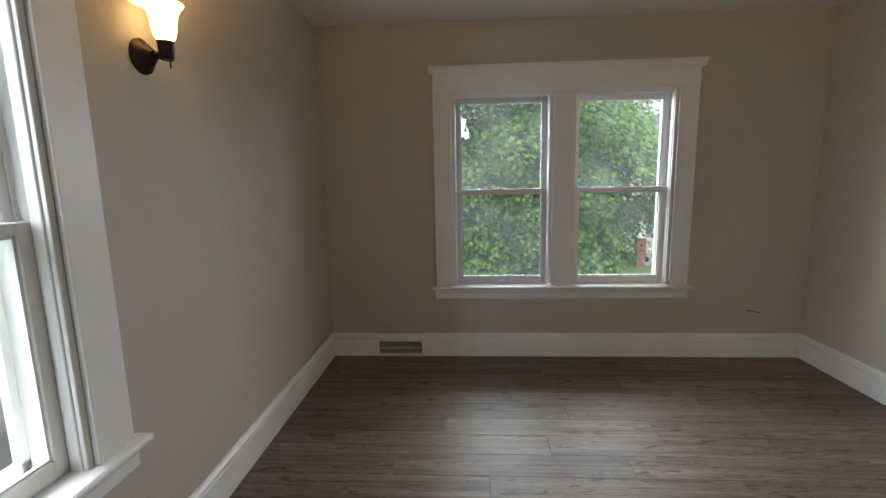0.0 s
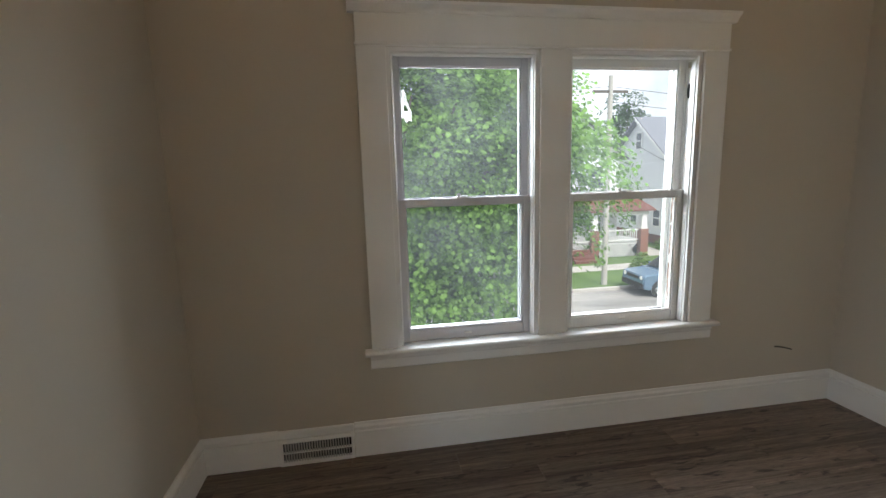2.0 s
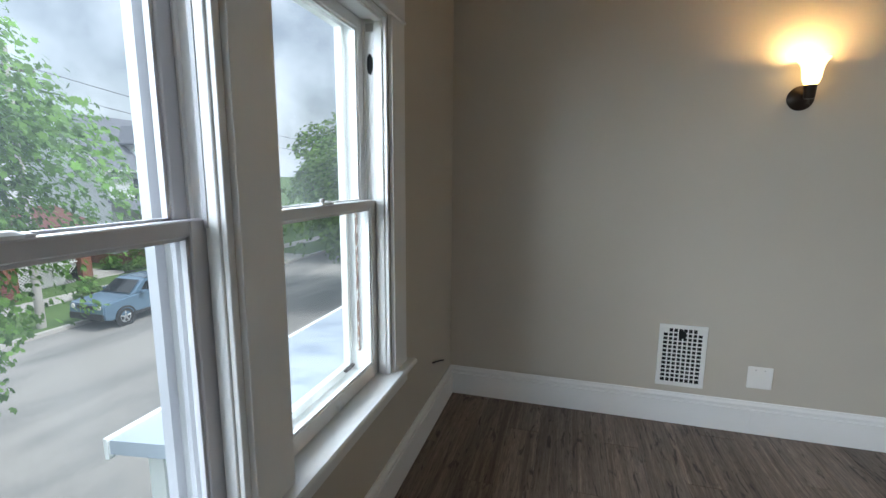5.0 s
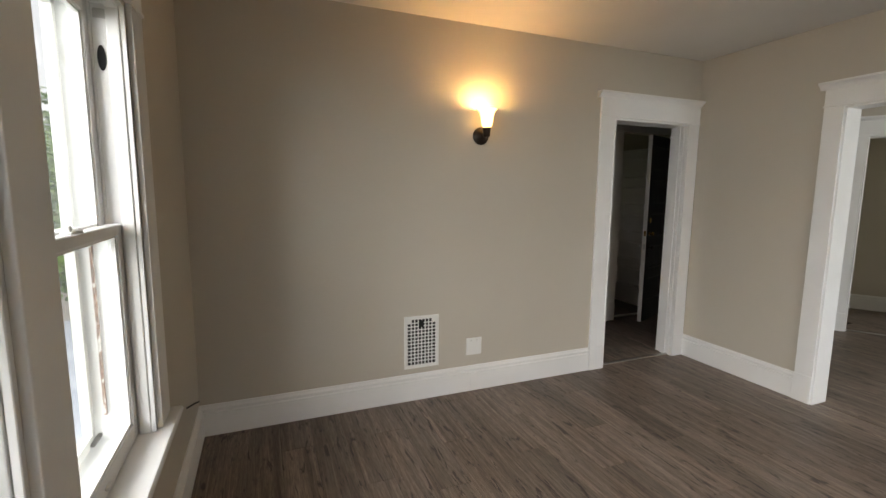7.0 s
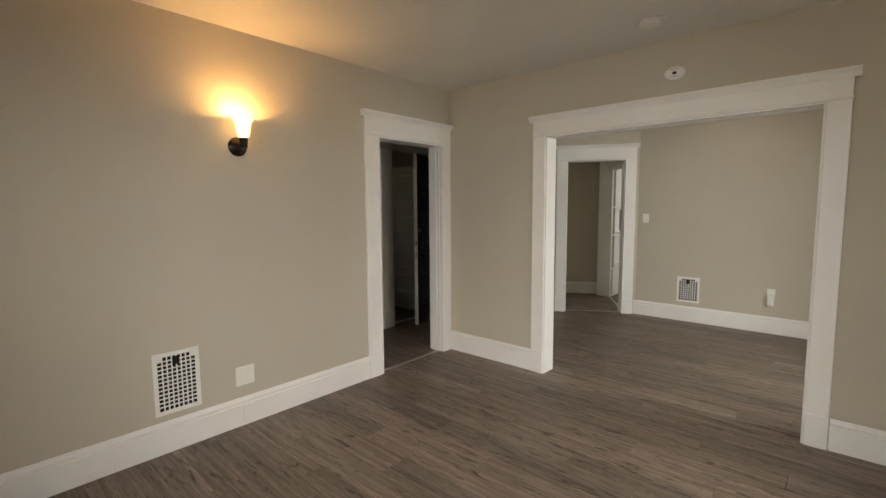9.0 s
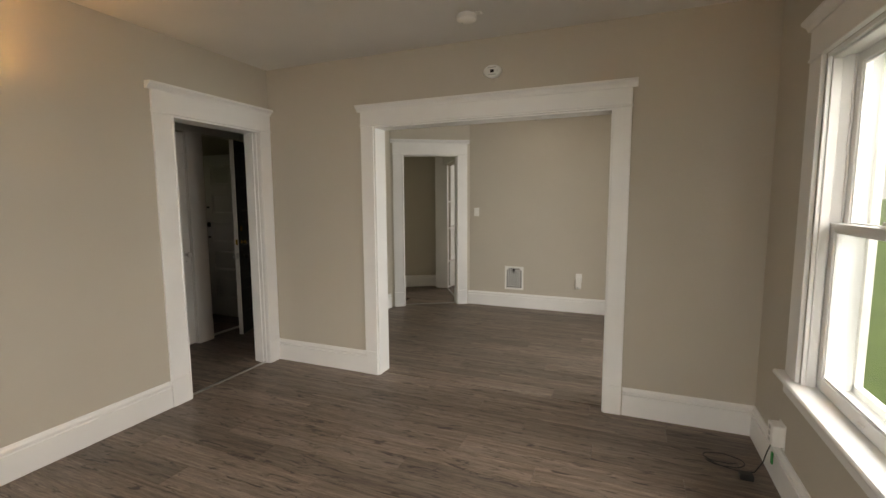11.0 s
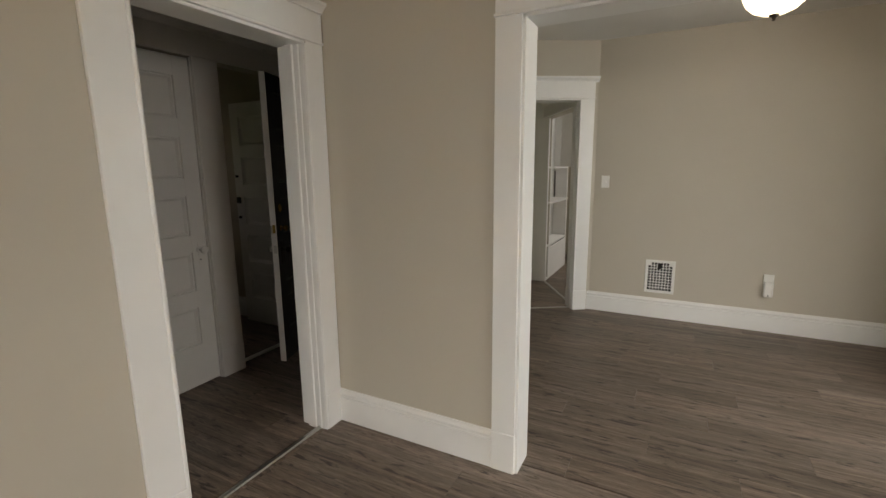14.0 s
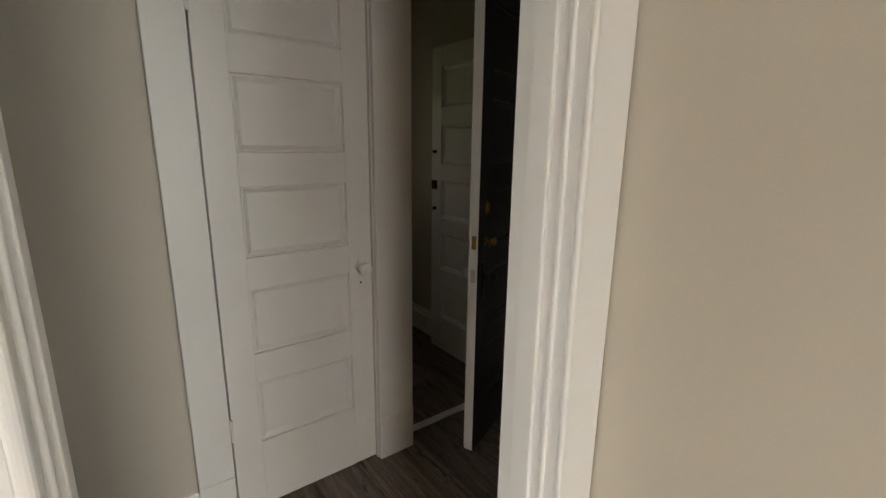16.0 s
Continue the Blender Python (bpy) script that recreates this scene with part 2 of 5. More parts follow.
def solid(name, bm, material, label="", category="", kind="structure", m=None, smooth=False):
    ob = new(name, mesh_of(name, bm, material, smooth))
    if m is not None:
        ob.matrix_world = m
    return tagged(ob, label, category, "", kind)


def frame_at(x, y, out_deg):
    """A wall's own frame: u to the right as seen facing the wall from the room, v out of the wall into the room, z up.
    out_deg: the compass angle of v, from +x."""
    v = Vector((math.cos(radians(out_deg)), math.sin(radians(out_deg)), 0))
    # facing the wall along -v, the right hand is v x z turned round
    u = Vector((0, 0, 1)).cross(v)
    return Matrix(((u.x, v.x, 0, x), (u.y, v.y, 0, y), (0, 0, 1, 0), (0, 0, 0, 1)))


def wall_bm(u0, u1, thick, height, holes=(), z0=0.0):
    """A wall slab in its own frame, v from -thick to 0, with real openings (u0, u1, z0, z1)."""
    us = sorted({u0, u1, *[h[0] for h in holes], *[h[1] for h in holes]})
    bms = []
    for a, b in zip(us, us[1:]):
        cuts = sorted((h[2], h[3]) for h in holes if h[0] < (a + b) / 2 < h[1])
        z = z0
        for c, d in cuts:
            if c > z + 1e-4:
                bms.append(box(a, -thick, z, b, 0, c))
            z = d
        if z < height - 1e-4:
            bms.append(box(a, -thick, z, b, 0, height))
    bm = joined(*bms)
    bmesh.ops.remove_doubles(bm, verts=bm.verts, dist=1e-4)
    return bm


CEIL = 2.645
# ---- structure ----
# room one: x -1.19 to 2.62, y -0.43 to 3.59; the next room lies to its south, a dark hall to its east
W_X, E_X, S_Y, N_Y = -1.19, 2.62, -0.43, 3.59
WALL_T = 0.22
F_NORTH = frame_at(0, N_Y, -90)
F_EAST = frame_at(E_X, 0, 180)
F_SOUTH = frame_at(0, S_Y, 90)
F_WEST = frame_at(W_X, 0, 0)

# openings in each wall's own frame
WIN_N = [(-0.15, 0.63, 0.585, 2.12), (0.785, 1.56, 0.585, 2.12)]
WIN_W = [(0.27, 1.205, 0.60, 2.12)]
solid("wall_north", wall_bm(W_X - WALL_T, E_X + 0.15, WALL_T, CEIL, WIN_N), M_WALL, "greige painted plaster wall with a paired window", "wall", m=F_NORTH)
solid("wall_west", wall_bm(S_Y - 0.14, N_Y, WALL_T, CEIL, WIN_W), M_WALL, "greige painted plaster wall with a sconce and a window", "wall", m=F_WEST)
solid("wall_east", wall_bm(-N_Y, 0.43, 0.15, CEIL, [(-0.525, 0.305, 0.0, 2.10)]), M_WALL, "greige painted plaster wall with a doorway to the hall", "wall", m=F_EAST)
solid("wall_south", wall_bm(-E_X, -W_X, 0.14, CEIL, [(-1.525, 0.297, 0.0, 2.088)]), M_WALL, "greige painted plaster wall with a wide cased opening", "wall", m=F_SOUTH)
solid("ceiling_1", box(W_X, S_Y, CEIL, E_X, N_Y, CEIL + 0.12), M_CEIL, "white painted textured ceiling", "ceiling")

# the next room
R2_W, R2_S, R2_N = -1.24, -3.24, S_Y - 0.14
D_ANG = 31.3
D_O = Vector((1.67, R2_S, 0))
D_E = Vector((math.cos(radians(D_ANG)), math.sin(radians(D_ANG)), 0))
D_N = Vector((math.sin(radians(D_ANG)), -math.cos(radians(D_ANG)), 0))
D_LEN = (E_X - D_O.x) / D_E.x
F_R2S = frame_at(0, R2_S, 90)
F_DIAG = frame_at(D_O.x, D_O.y, 90 + D_ANG)      # u runs back along -D_E
solid("wall_room_south", wall_bm(-D_O.x, -R2_W, 0.14, CEIL), M_WALL, "greige painted wall with a return grille", "wall", m=F_R2S)
solid("wall_diagonal", wall_bm(-D_LEN, 0, 0.14, CEIL, [(-0.95, -0.17, 0.0, 2.115)]), M_WALL, "greige painted wall set at an angle with a doorway", "wall", m=F_DIAG)
solid("wall_room_west", wall_bm(R2_S, R2_N, WALL_T, CEIL, [(-1.62, -0.72, 0.65, 2.10)]), M_WALL, "greige painted wall", "wall", m=frame_at(R2_W, 0, 0))
solid("wall_room_east", wall_bm(-R2_N, -(D_O + D_E * D_LEN).y, 0.14, CEIL), M_WALL, "greige painted wall", "wall", m=F_EAST)
solid("ceiling_2", box(R2_W, -3.30, CEIL, E_X, R2_N, CEIL + 0.12), M_CEIL, "white painted ceiling", "ceiling")

# the small lobby behind the angled door and the pantry beside it, in the angled wall's own frame (u = -along)
solid("wall_lobby_back", wall_bm(-2.1, -0.17, 0.12, CEIL), M_WALL, "greige painted wall of the small lobby", "wall", m=F_DIAG @ pose(0, -1.42, 0))
solid("wall_lobby_side", box(-2.2, -1.54, 0, -2.1, -0.14, CEIL), M_WALL, "greige painted wall of the small lobby", "wall", m=F_DIAG)
lob = joined(box(-0.17, -1.54, 0, -0.05, -1.30, CEIL), box(-0.17, -1.30, 2.06, -0.05, -0.141, CEIL))
solid("wall_pantry", lob, M_WALL, "greige painted wall with a doorway to the pantry", "wall", m=F_DIAG)
solid("ceiling_3", box(-2.2, -1.54, CEIL + 0.004, -0.05, -0.06, CEIL + 0.1), M_CEIL, "white painted lobby ceiling", "ceiling", m=F_DIAG)
solid("wall_pantry_east", box(2.62, -6.2, 0, 2.74, -4.36, CEIL), M_WALL, "greige painted pantry wall", "wall")
solid("wall_pantry_south", wall_bm(-2.74, 0.2, 0.12, CEIL, [(-0.95, -0.05, 0.9, 2.1)]), M_WALL, "greige painted pantry wall", "wall", m=frame_at(0, -6.2, 90))
solid("wall_pantry_west", box(-0.3, -6.2, 0, -0.2, R2_S - 0.14, CEIL), M_WALL, "greige painted pantry wall", "wall")
solid("ceiling_4", box(-0.3, -6.3, CEIL - 0.006, 2.74, -3.38, CEIL + 0.1), M_CEIL, "white painted pantry ceiling", "ceiling")

# the hall and the stair landing
H_E = 3.745
solid("wall_hall_east", wall_bm(-1.7, 1.95, 0.12, CEIL, [(-0.165, 0.465, 0.0, 2.19), (0.645, 1.475, 0.0, 2.19)]), M_WALL, "greige painted hall wall with two doorways", "wall", m=frame_at(H_E, 0, 180))
solid("wall_hall_north", box(E_X + 0.15, 1.7, 0, H_E + 0.12, 1.82, CEIL), M_WALL, "greige painted hall wall", "wall")
solid("wall_hall_south", box(E_X, -2.07, 0, H_E + 0.12, -1.95, CEIL), M_WALL, "greige painted hall wall", "wall")
solid("wall_hall_west", box(E_X, -1.95, 0, E_X + 0.15, -0.43, CEIL), M_WALL, "greige painted hall wall", "wall")
solid("ceiling_5", box(E_X + 0.15, -1.95, CEIL, H_E, 1.7, CEIL + 0.1), M_CEIL, "white painted hall ceiling", "ceiling")
solid("wall_landing_south", box(H_E + 0.12, -1.61, 0, 5.3, -1.49, CEIL), M_WALL, "greige painted landing wall", "wall")
solid("wall_landing_east", wall_bm(-0.7, 1.49, 0.12, CEIL, [(0.75, 1.0, 1.2, 1.9)]), M_WALL, "greige painted landing wall", "wall", m=frame_at(5.18, 0, 180))
solid("wall_landing_north", box(H_E + 0.12, -0.59, 0, 5.18, -0.475, CEIL), M_WALL, "greige painted landing wall", "wall")
solid("ceiling_6", box(H_E + 0.12, -1.49, CEIL, 5.18, -0.59, CEIL + 0.1), M_CEIL, "white painted landing ceiling", "ceiling")
solid("wall_closet", joined(box(H_E + 0.12, 0.70, 0, 5.18, 0.76, CEIL), box(H_E + 0.12, -0.48, CEIL, 5.18, 0.7, CEIL + 0.06)), M_WALL, "plain closet wall", "wall")

# ---- trim ----
BASE = [(0, 0), (0.022, 0), (0.022, 0.146), (0.012, 0.149), (0.012, 0.156), (0.020, 0.160), (0.021, 0.172), (0.012, 0.182), (0.008, 0.194), (0, 0.194)]


def baseboard(a, b, side):
    ob = solid("baseboard", sweep(BASE, (*a, 0.003), (*b, 0.003), (*side, 0)), M_TRIM, "white painted tall baseboard with a moulded cap", "baseboard")
    return ob


baseboard((W_X, N_Y), (-0.805, N_Y), (0, -1))
baseboard((-0.41, N_Y), (E_X, N_Y), (0, -1))
baseboard((W_X, S_Y), (W_X, N_Y), (1, 0))
baseboard((E_X, 0.67), (E_X, N_Y), (-1, 0))
baseboard((1.645, S_Y), (E_X, S_Y), (0, 1))
baseboard((W_X, S_Y), (-0.415, S_Y), (0, 1))
baseboard((R2_W, R2_S), (D_O.x + 0.02, R2_S), (0, 1))
baseboard((R2_W, R2_S), (R2_W, R2_N), (1, 0))
baseboard((E_X, -2.6), (E_X, R2_N), (-1, 0))
lb0, lb1 = F_DIAG @ Vector((-2.1, -1.42, 0)), F_DIAG @ Vector((-0.17, -1.42, 0))
baseboard((lb0.x, lb0.y), (lb1.x, lb1.y), (-D_N.x, -D_N.y))
baseboard((H_E, 0.286), (H_E, 1.7), (-1, 0))
baseboard((H_E + 0.12, -1.49), (5.18, -1.49), (0, 1))

CROWN = [(0, 0), (0.028, 0), (0.030, 0.008), (0.036, 0.018), (0.048, 0.028), (0.058, 0.034), (0.058, 0.048), (0, 0.048)]


def casing(m, u0, u1, ztop, w, head=0.135, z0=0.0, label="white painted casing with a flared cap", wl=None, plinth=True):
    """Side boards, a head board, a fillet and a flared cap round an opening, in the wall's frame."""
    t = thing("trim", label, "casing", m, kind="structure")
    wl = w if wl is None else wl
    for a, b in ((u0 - wl, u0), (u1, u1 + w)):
        part("side_casing", box(a, 0.001, z0, b, 0.021, ztop, 0.003, 2), M_TRIM, t)
        if plinth:
            part("plinth", box(a - 0.001, 0.001, z0, b + 0.001, 0.026, z0 + 0.205, 0.003), M_TRIM, t)
    a, b = u0 - wl, u1 + w
    part("fillet", box(a - 0.006, 0.001, ztop, b + 0.006, 0.028, ztop + 0.014, 0.004, 2), M_TRIM, t)
    part("head_casing", box(a, 0.001, ztop + 0.014, b, 0.023, ztop + head, 0.002), M_TRIM, t)
    part("crown", sweep(CROWN, (a - 0.03, 0, ztop + head), (b + 0.03, 0, ztop + head), (0, 1, 0)), M_TRIM, t)
    return t


def jambs(m, u0, u1, ztop, depth, stop=True):
    """The lining of a doorway with its stops."""
    t = thing("trim", "white painted door lining with stops", "door frame", m, kind="structure")
    for a, s in ((u0, 1), (u1, -1)):
        part("jamb", box(min(a, a + s * 0.014), -depth - 0.012, 0, max(a, a + s * 0.014), 0.012, ztop, 0.002), M_TRIM, t)
        if stop:
            part("door_stop", box(min(a + s * 0.014, a + s * 0.027), -depth * 0.72, 0, max(a + s * 0.014, a + s * 0.027), -depth * 0.36, ztop - 0.014, 0.002), M_TRIM, t)
    if stop:
        for a, s in ((u0, 1), (u1, -1)):
            part("bead", joined(box(min(a - s * 0.002, a + s * 0.016), 0.010, 0, max(a - s * 0.002, a + s * 0.016), 0.026, ztop - 0.014, 0.007, 3), box(min(a + s * 0.012, a + s * 0.022), -0.03, 0, max(a + s * 0.012, a + s * 0.022), -0.016, ztop - 0.014, 0.0045, 3)), M_TRIM, t)
    part("head_jamb", box(u0, -depth - 0.012, ztop - 0.014, u1, 0.012, ztop, 0.002), M_TRIM, t)
    return t


casing(F_EAST, -0.525, 0.305, 2.10, 0.118, 0.15, wl=0.14)
jambs(F_EAST, -0.525, 0.305, 2.10, 0.15)
casing(F_SOUTH, -1.525, 0.297, 2.088, 0.112, 0.120, wl=0.118)
jambs(F_SOUTH, -1.525, 0.297, 2.088, 0.14, False)
casing(F_SOUTH @ pose(0, -0.14, 0, 0, 0, 180), -0.297, 1.525, 2.088, 0.115, 0.120)
casing(F_DIAG, -0.95, -0.17, 2.115, 0.13, 0.152)
jambs(F_DIAG, -0.95, -0.17, 2.115, 0.14)
casing(F_DIAG @ pose(-0.17, 0, 0, 0, 0, 90), -1.29, -0.16, 2.06, 0.11, 0.13, label="white painted pantry door casing")
F_HALL = frame_at(H_E, 0, 180)
ht = thing("trim", "white painted hall door casings under one head board", "casing", F_HALL, kind="structure")
for a, b in ((-0.285, -0.165), (0.465, 0.645), (1.475, 1.60)):
    part("side_casing", box(a, 0.001, 0, b, 0.021, 2.19, 0.003, 2), M_DOOR, ht)
    part("plinth", box(a - 0.001, 0.001, 0, b + 0.001, 0.026, 0.215, 0.003), M_DOOR, ht)
part("head_casing", box(-0.29, 0.001, 2.19, 1.61, 0.024, 2.34, 0.003), M_DOOR, ht)
part("crown", sweep(CROWN, (-0.31, 0, 2.34), (1.63, 0, 2.34), (0, 1, 0)), M_DOOR, ht)
for a, b in ((-0.165, -0.160), (0.460, 0.465), (0.645, 0.655), (1.465, 1.475)):
    part("jamb", box(a, -0.12, 0, b, 0.0, 2.185), M_DOOR, ht)

for m, u0, u1 in ((F_EAST, -0.525, 0.305), (F_DIAG @ pose(0, -0.02, 0), -0.95, -0.17)):
    strip = sweep([(0, 0), (0.034, 0), (0.028, 0.006), (0.006, 0.006)], (u0 + 0.014, -0.05, 0.006), (u1 - 0.014, -0.05, 0.006), (0, 1, 0))
    solid("trim", strip, M_STEEL, "thin metal threshold strip on the floor", "threshold", m=m)
solid("trim", sweep([(0, 0), (0.034, 0), (0.028, 0.006), (0.006, 0.006)], (-0.15, -1.28, 0.006), (-0.15, -0.2, 0.006), (1, 0, 0)), M_STEEL, "thin metal threshold strip on the floor", "threshold", m=F_DIAG)
solid("trim", box(3.80, -1.465, 0.004, 3.845, -0.655, 0.016, 0.004), M_OLD, "worn wooden threshold strip", "threshold")

# ---- windows ----


def sash(parent, u0, u1, z0, z1, v, stile, top, bottom, mat, label, thick=0.035):
    """One sash: frame, bead and pane."""
    fr = joined(box(u0, v - thick, z0, u0 + stile, v, z1, 0.003), box(u1 - stile, v - thick, z0, u1, v, z1, 0.003),
                box(u0 + stile, v - thick, z1 - top, u1 - stile, v, z1, 0.003), box(u0 + stile, v - thick, z0, u1 - stile, v, z0 + bottom, 0.003))
    a, b, c, d = u0 + stile, u1 - stile, z0 + bottom, z1 - top
    g = 0.008
    bead = joined(box(a, v - 0.02, c, a + g, v - 0.008, d), box(b - g, v - 0.02, c, b, v - 0.008, d), box(a, v - 0.02, c, b, v - 0.008, c + g), box(a, v - 0.02, d - g, b, v - 0.008, d))
    s = part("sash", joined(fr, bead), mat, parent, label)
    p = part("pane", box(a, v - 0.021, c, b, v - 0.018, d), M_GLASS, s)
    p.visible_shadow = False
    return s


def window(name, m, u0, u1, z0, z1, mat, label, metal=False, deep=WALL_T):
    w = thing(name, label, "window", m, kind="structure")
    j = 0.018
    fr = joined(box(u0, -deep, z0, u0 + j, 0.0, z1), box(u1 - j, -deep, z0, u1, 0.0, z1), box(u0 + j, -deep, z1 - j, u1 - j, 0.0, z1), box(u0 + j, -deep, z0, u1 - j, -0.045, z0 + j))
    part("window_frame", fr, M_TRIM, w)
    # inner stops with a moulded edge
    for a, s in ((u0 + j, 1), (u1 - j, -1)):
        part("stop", joined(box(min(a, a + s * 0.013), -0.05, z0 + j, max(a, a + s * 0.013), -0.012, z1 - j, 0.004, 2), box(min(a, a + s * 0.007), -0.012, z0 + j, max(a, a + s * 0.007), 0.004, z1 - j, 0.002)), M_TRIM, w)
        part("parting_bead", box(min(a, a + s * 0.010), -0.098, z0 + j, max(a, a + s * 0.010), -0.091, z1 - j), M_TRIM, w)
    part("stop", box(u0 + j, -0.05, z1 - j - 0.013, u1 - j, -0.012, z1 - j, 0.004), M_TRIM, w)
    mid = 1.362
    a, b = u0 + j + 0.002, u1 - j - 0.002
    lo = sash(w, a, b, z0 + j, mid + 0.02, -0.055, 0.047, 0.036, 0.062, mat, "")
    up = sash(w, a, b, mid - 0.018, z1 - j, -0.100, 0.045, 0.045, 0.034, mat, "")
    mu = (u0 + u1) / 2
    lock = joined(moved(turned([(0, 0), (0.022, 0), (0.022, 0.006), (0.012, 0.012), (0.0, 0.013)], 20), pose(mu, -0.075, mid + 0.02)), box(mu - 0.045, -0.090, mid + 0.02, mu + 0.035, -0.062, mid + 0.026, 0.002), box(mu - 0.04, -0.080, mid + 0.026, mu - 0.02, -0.068, mid + 0.042, 0.004))
    part("sash_lock", lock, M_OLD, lo)
    part("sash_lift", box(mu - 0.02, -0.054, z0 + 0.045, mu + 0.02, -0.040, z0 + 0.055, 0.003), M_PLASTIC, lo)
    # storm window outside
    sv = -deep + 0.035
    smat = M_VINYL if metal else M_OLD
    st = joined(box(u0 + j, sv - 0.03, z0 + j, u0 + j + 0.026, sv, z1 - j), box(u1 - j - 0.026, sv - 0.03, z0 + j, u1 - j, sv, z1 - j),
                box(u0 + j, sv - 0.03, z1 - j - 0.026, u1 - j, sv, z1 - j), box(u0 + j, sv - 0.03, z0 + j, u1 - j, sv, z0 + j + 0.034), box(u0 + j + 0.026, sv - 0.02, mid - 0.012, u1 - j - 0.026, sv, mid + 0.012))
    part("storm_frame", st, smat, w)
    if metal:
        for s0, s1 in ((a - 0.002, a + 0.013), (b - 0.013, b + 0.002)):
            part("sash_track", joined(box(s0, -0.15, z0 + j, s1, -0.137, z1 - j), box(s0, -0.052, mid, s1, -0.040, z1 - j)), M_VINYL, w)
    return w


M_SASHGREY = paint("pale_grey_sash", (0.56, 0.55, 0.57), (0.61, 0.60, 0.62), 0.4, 4.0, 150, 0.06)
window("window_1", F_NORTH, *WIN_N[0], M_SASHGREY, "white double-hung window with a grey metal track, facing trees", metal=True)
window("window_2", F_NORTH, *WIN_N[1], M_TRIM, "old white painted double-hung window with worn paint")
window("window_3", F_WEST, *WIN_W[0], M_TRIM, "old white painted double-hung window with a dusty pane")


for o in bpy.data.objects["window_3"].children_recursive:
    if o.name.startswith("pane"):
        o.data.materials[0] = M_GLASS_CLEAN


def window_casing(m, u0, u1, z0, ztop, w, mulls=()):
    t = casing(m, u0, u1, ztop, w, 0.145, z0=z0, label="white painted window casing with a flared cap", plinth=False)
    for a, b in mulls:
        part("mullion", box(a, -0.001, z0, b, 0.020, ztop, 0.003, 2), M_TRIM, t)
    st = [(-0.05, 0), (0.055, 0), (0.061, 0.006), (0.063, 0.013), (0.061, 0.020), (0.055, 0.026), (-0.05, 0.026)]
    part("window_sill", sweep(st, (u0 - w - 0.035, 0, z0 - 0.026), (u1 + w + 0.035, 0, z0 - 0.026), (0, 1, 0)), M_TRIM, t)
    ap = [(0, 0), (0.012, 0), (0.02, 0.008), (0.02, 0.052), (0.027, 0.062), (0.027, 0.078), (0.034, 0.084), (0, 0.084)]
    part("apron", sweep(ap, (u0 - w - 0.01, 0, z0 - 0.111), (u1 + w + 0.01, 0, z0 - 0.111), (0, 1, 0)), M_TRIM, t)
    return t


window_casing(F_NORTH, -0.15, 1.56, 0.605, 2.12, 0.142, [(0.63, 0.785)])
window_casing(F_WEST, 0.27, 1.205, 0.62, 2.12, 0.145)

# wear on the old window: flaked strip, sash pulleys, screw heads
wear = bpy.data.objects["window_2"]
part("flaked_strip", box(1.528, -0.150, 0.70, 1.5405, -0.142, 1.335), M_FLAKED, wear, "flaking paint over bare brown wood")
pul = moved(turned([(0, 0), (0.012, 0), (0.012, 0.003), (0, 0.003)], 16), pose(0, 0, 0) @ Matrix.Diagonal((1, 3.4, 1, 1)))
part("pulley", moved(pul, pose(1.541, -0.070, 1.93, 0, -90, 0) @ pose(0, 0, 0, 0, 0, 90)), M_DARK, wear, "dark sash pulley slot")
part("bracket", box(1.537, -0.085, 2.055, 1.541, -0.045, 2.085, 0.001), M_STEEL, wear, "small steel bracket")
part("latch", box(1.42, -0.165, 0.64, 1.50, -0.150, 0.652, 0.002), M_BRONZE, wear, "dark storm window latch")
# the hole's shade is a small black dot on the sill
part("screw_hole", moved(turned([(0, 0), (0.006, 0), (0, 0.003)], 10), pose(1.545, -0.02, 0.606)), M_DARK, wear)
# torn white wrap caught at the top of the storm window
torn = bmesh.new()
rng = random.Random(4)
cols, rows_ = 7, 12
grid = []
for r in range(rows_):
    row = []
    zz = 2.06 - 0.24 * r / (rows_ - 1)
    wide = 0.03 + 0.075 * max(0.0, (r - 3) / (rows_ - 4)) ** 0.6 + rng.uniform(-0.012, 0.012)
    for c in range(cols):
        row.append(torn.verts.new((-0.108 + wide * c / (cols - 1), -0.214 + 0.012 * math.sin(c * 2.1 + r) + rng.uniform(-0.004, 0.004), zz + rng.uniform(-0.008, 0.008) - (0.03 * rng.random() if r == rows_ - 1 else 0))))
    grid.append(row)
for r in range(rows_ - 1):
    for c in range(cols - 1):
        if rng.random() > 0.12:
            torn.faces.new((grid[r][c], grid[r][c + 1], grid[r + 1][c + 1], grid[r + 1][c]))
bmesh.ops.solidify(torn, geom=torn.faces[:], thickness=0.002)
part("torn_wrap", torn, M_PLASTIC, bpy.data.objects["window_1"], "torn strip of white wrap hanging outside the glass")
part("rotted_edge", box(-0.106, -0.208, 1.99, -0.088, -0.200, 2.05, 0.003), M_FLAKED, bpy.data.objects["window_1"], "flaking brown wood edge")

# ---- doors ----


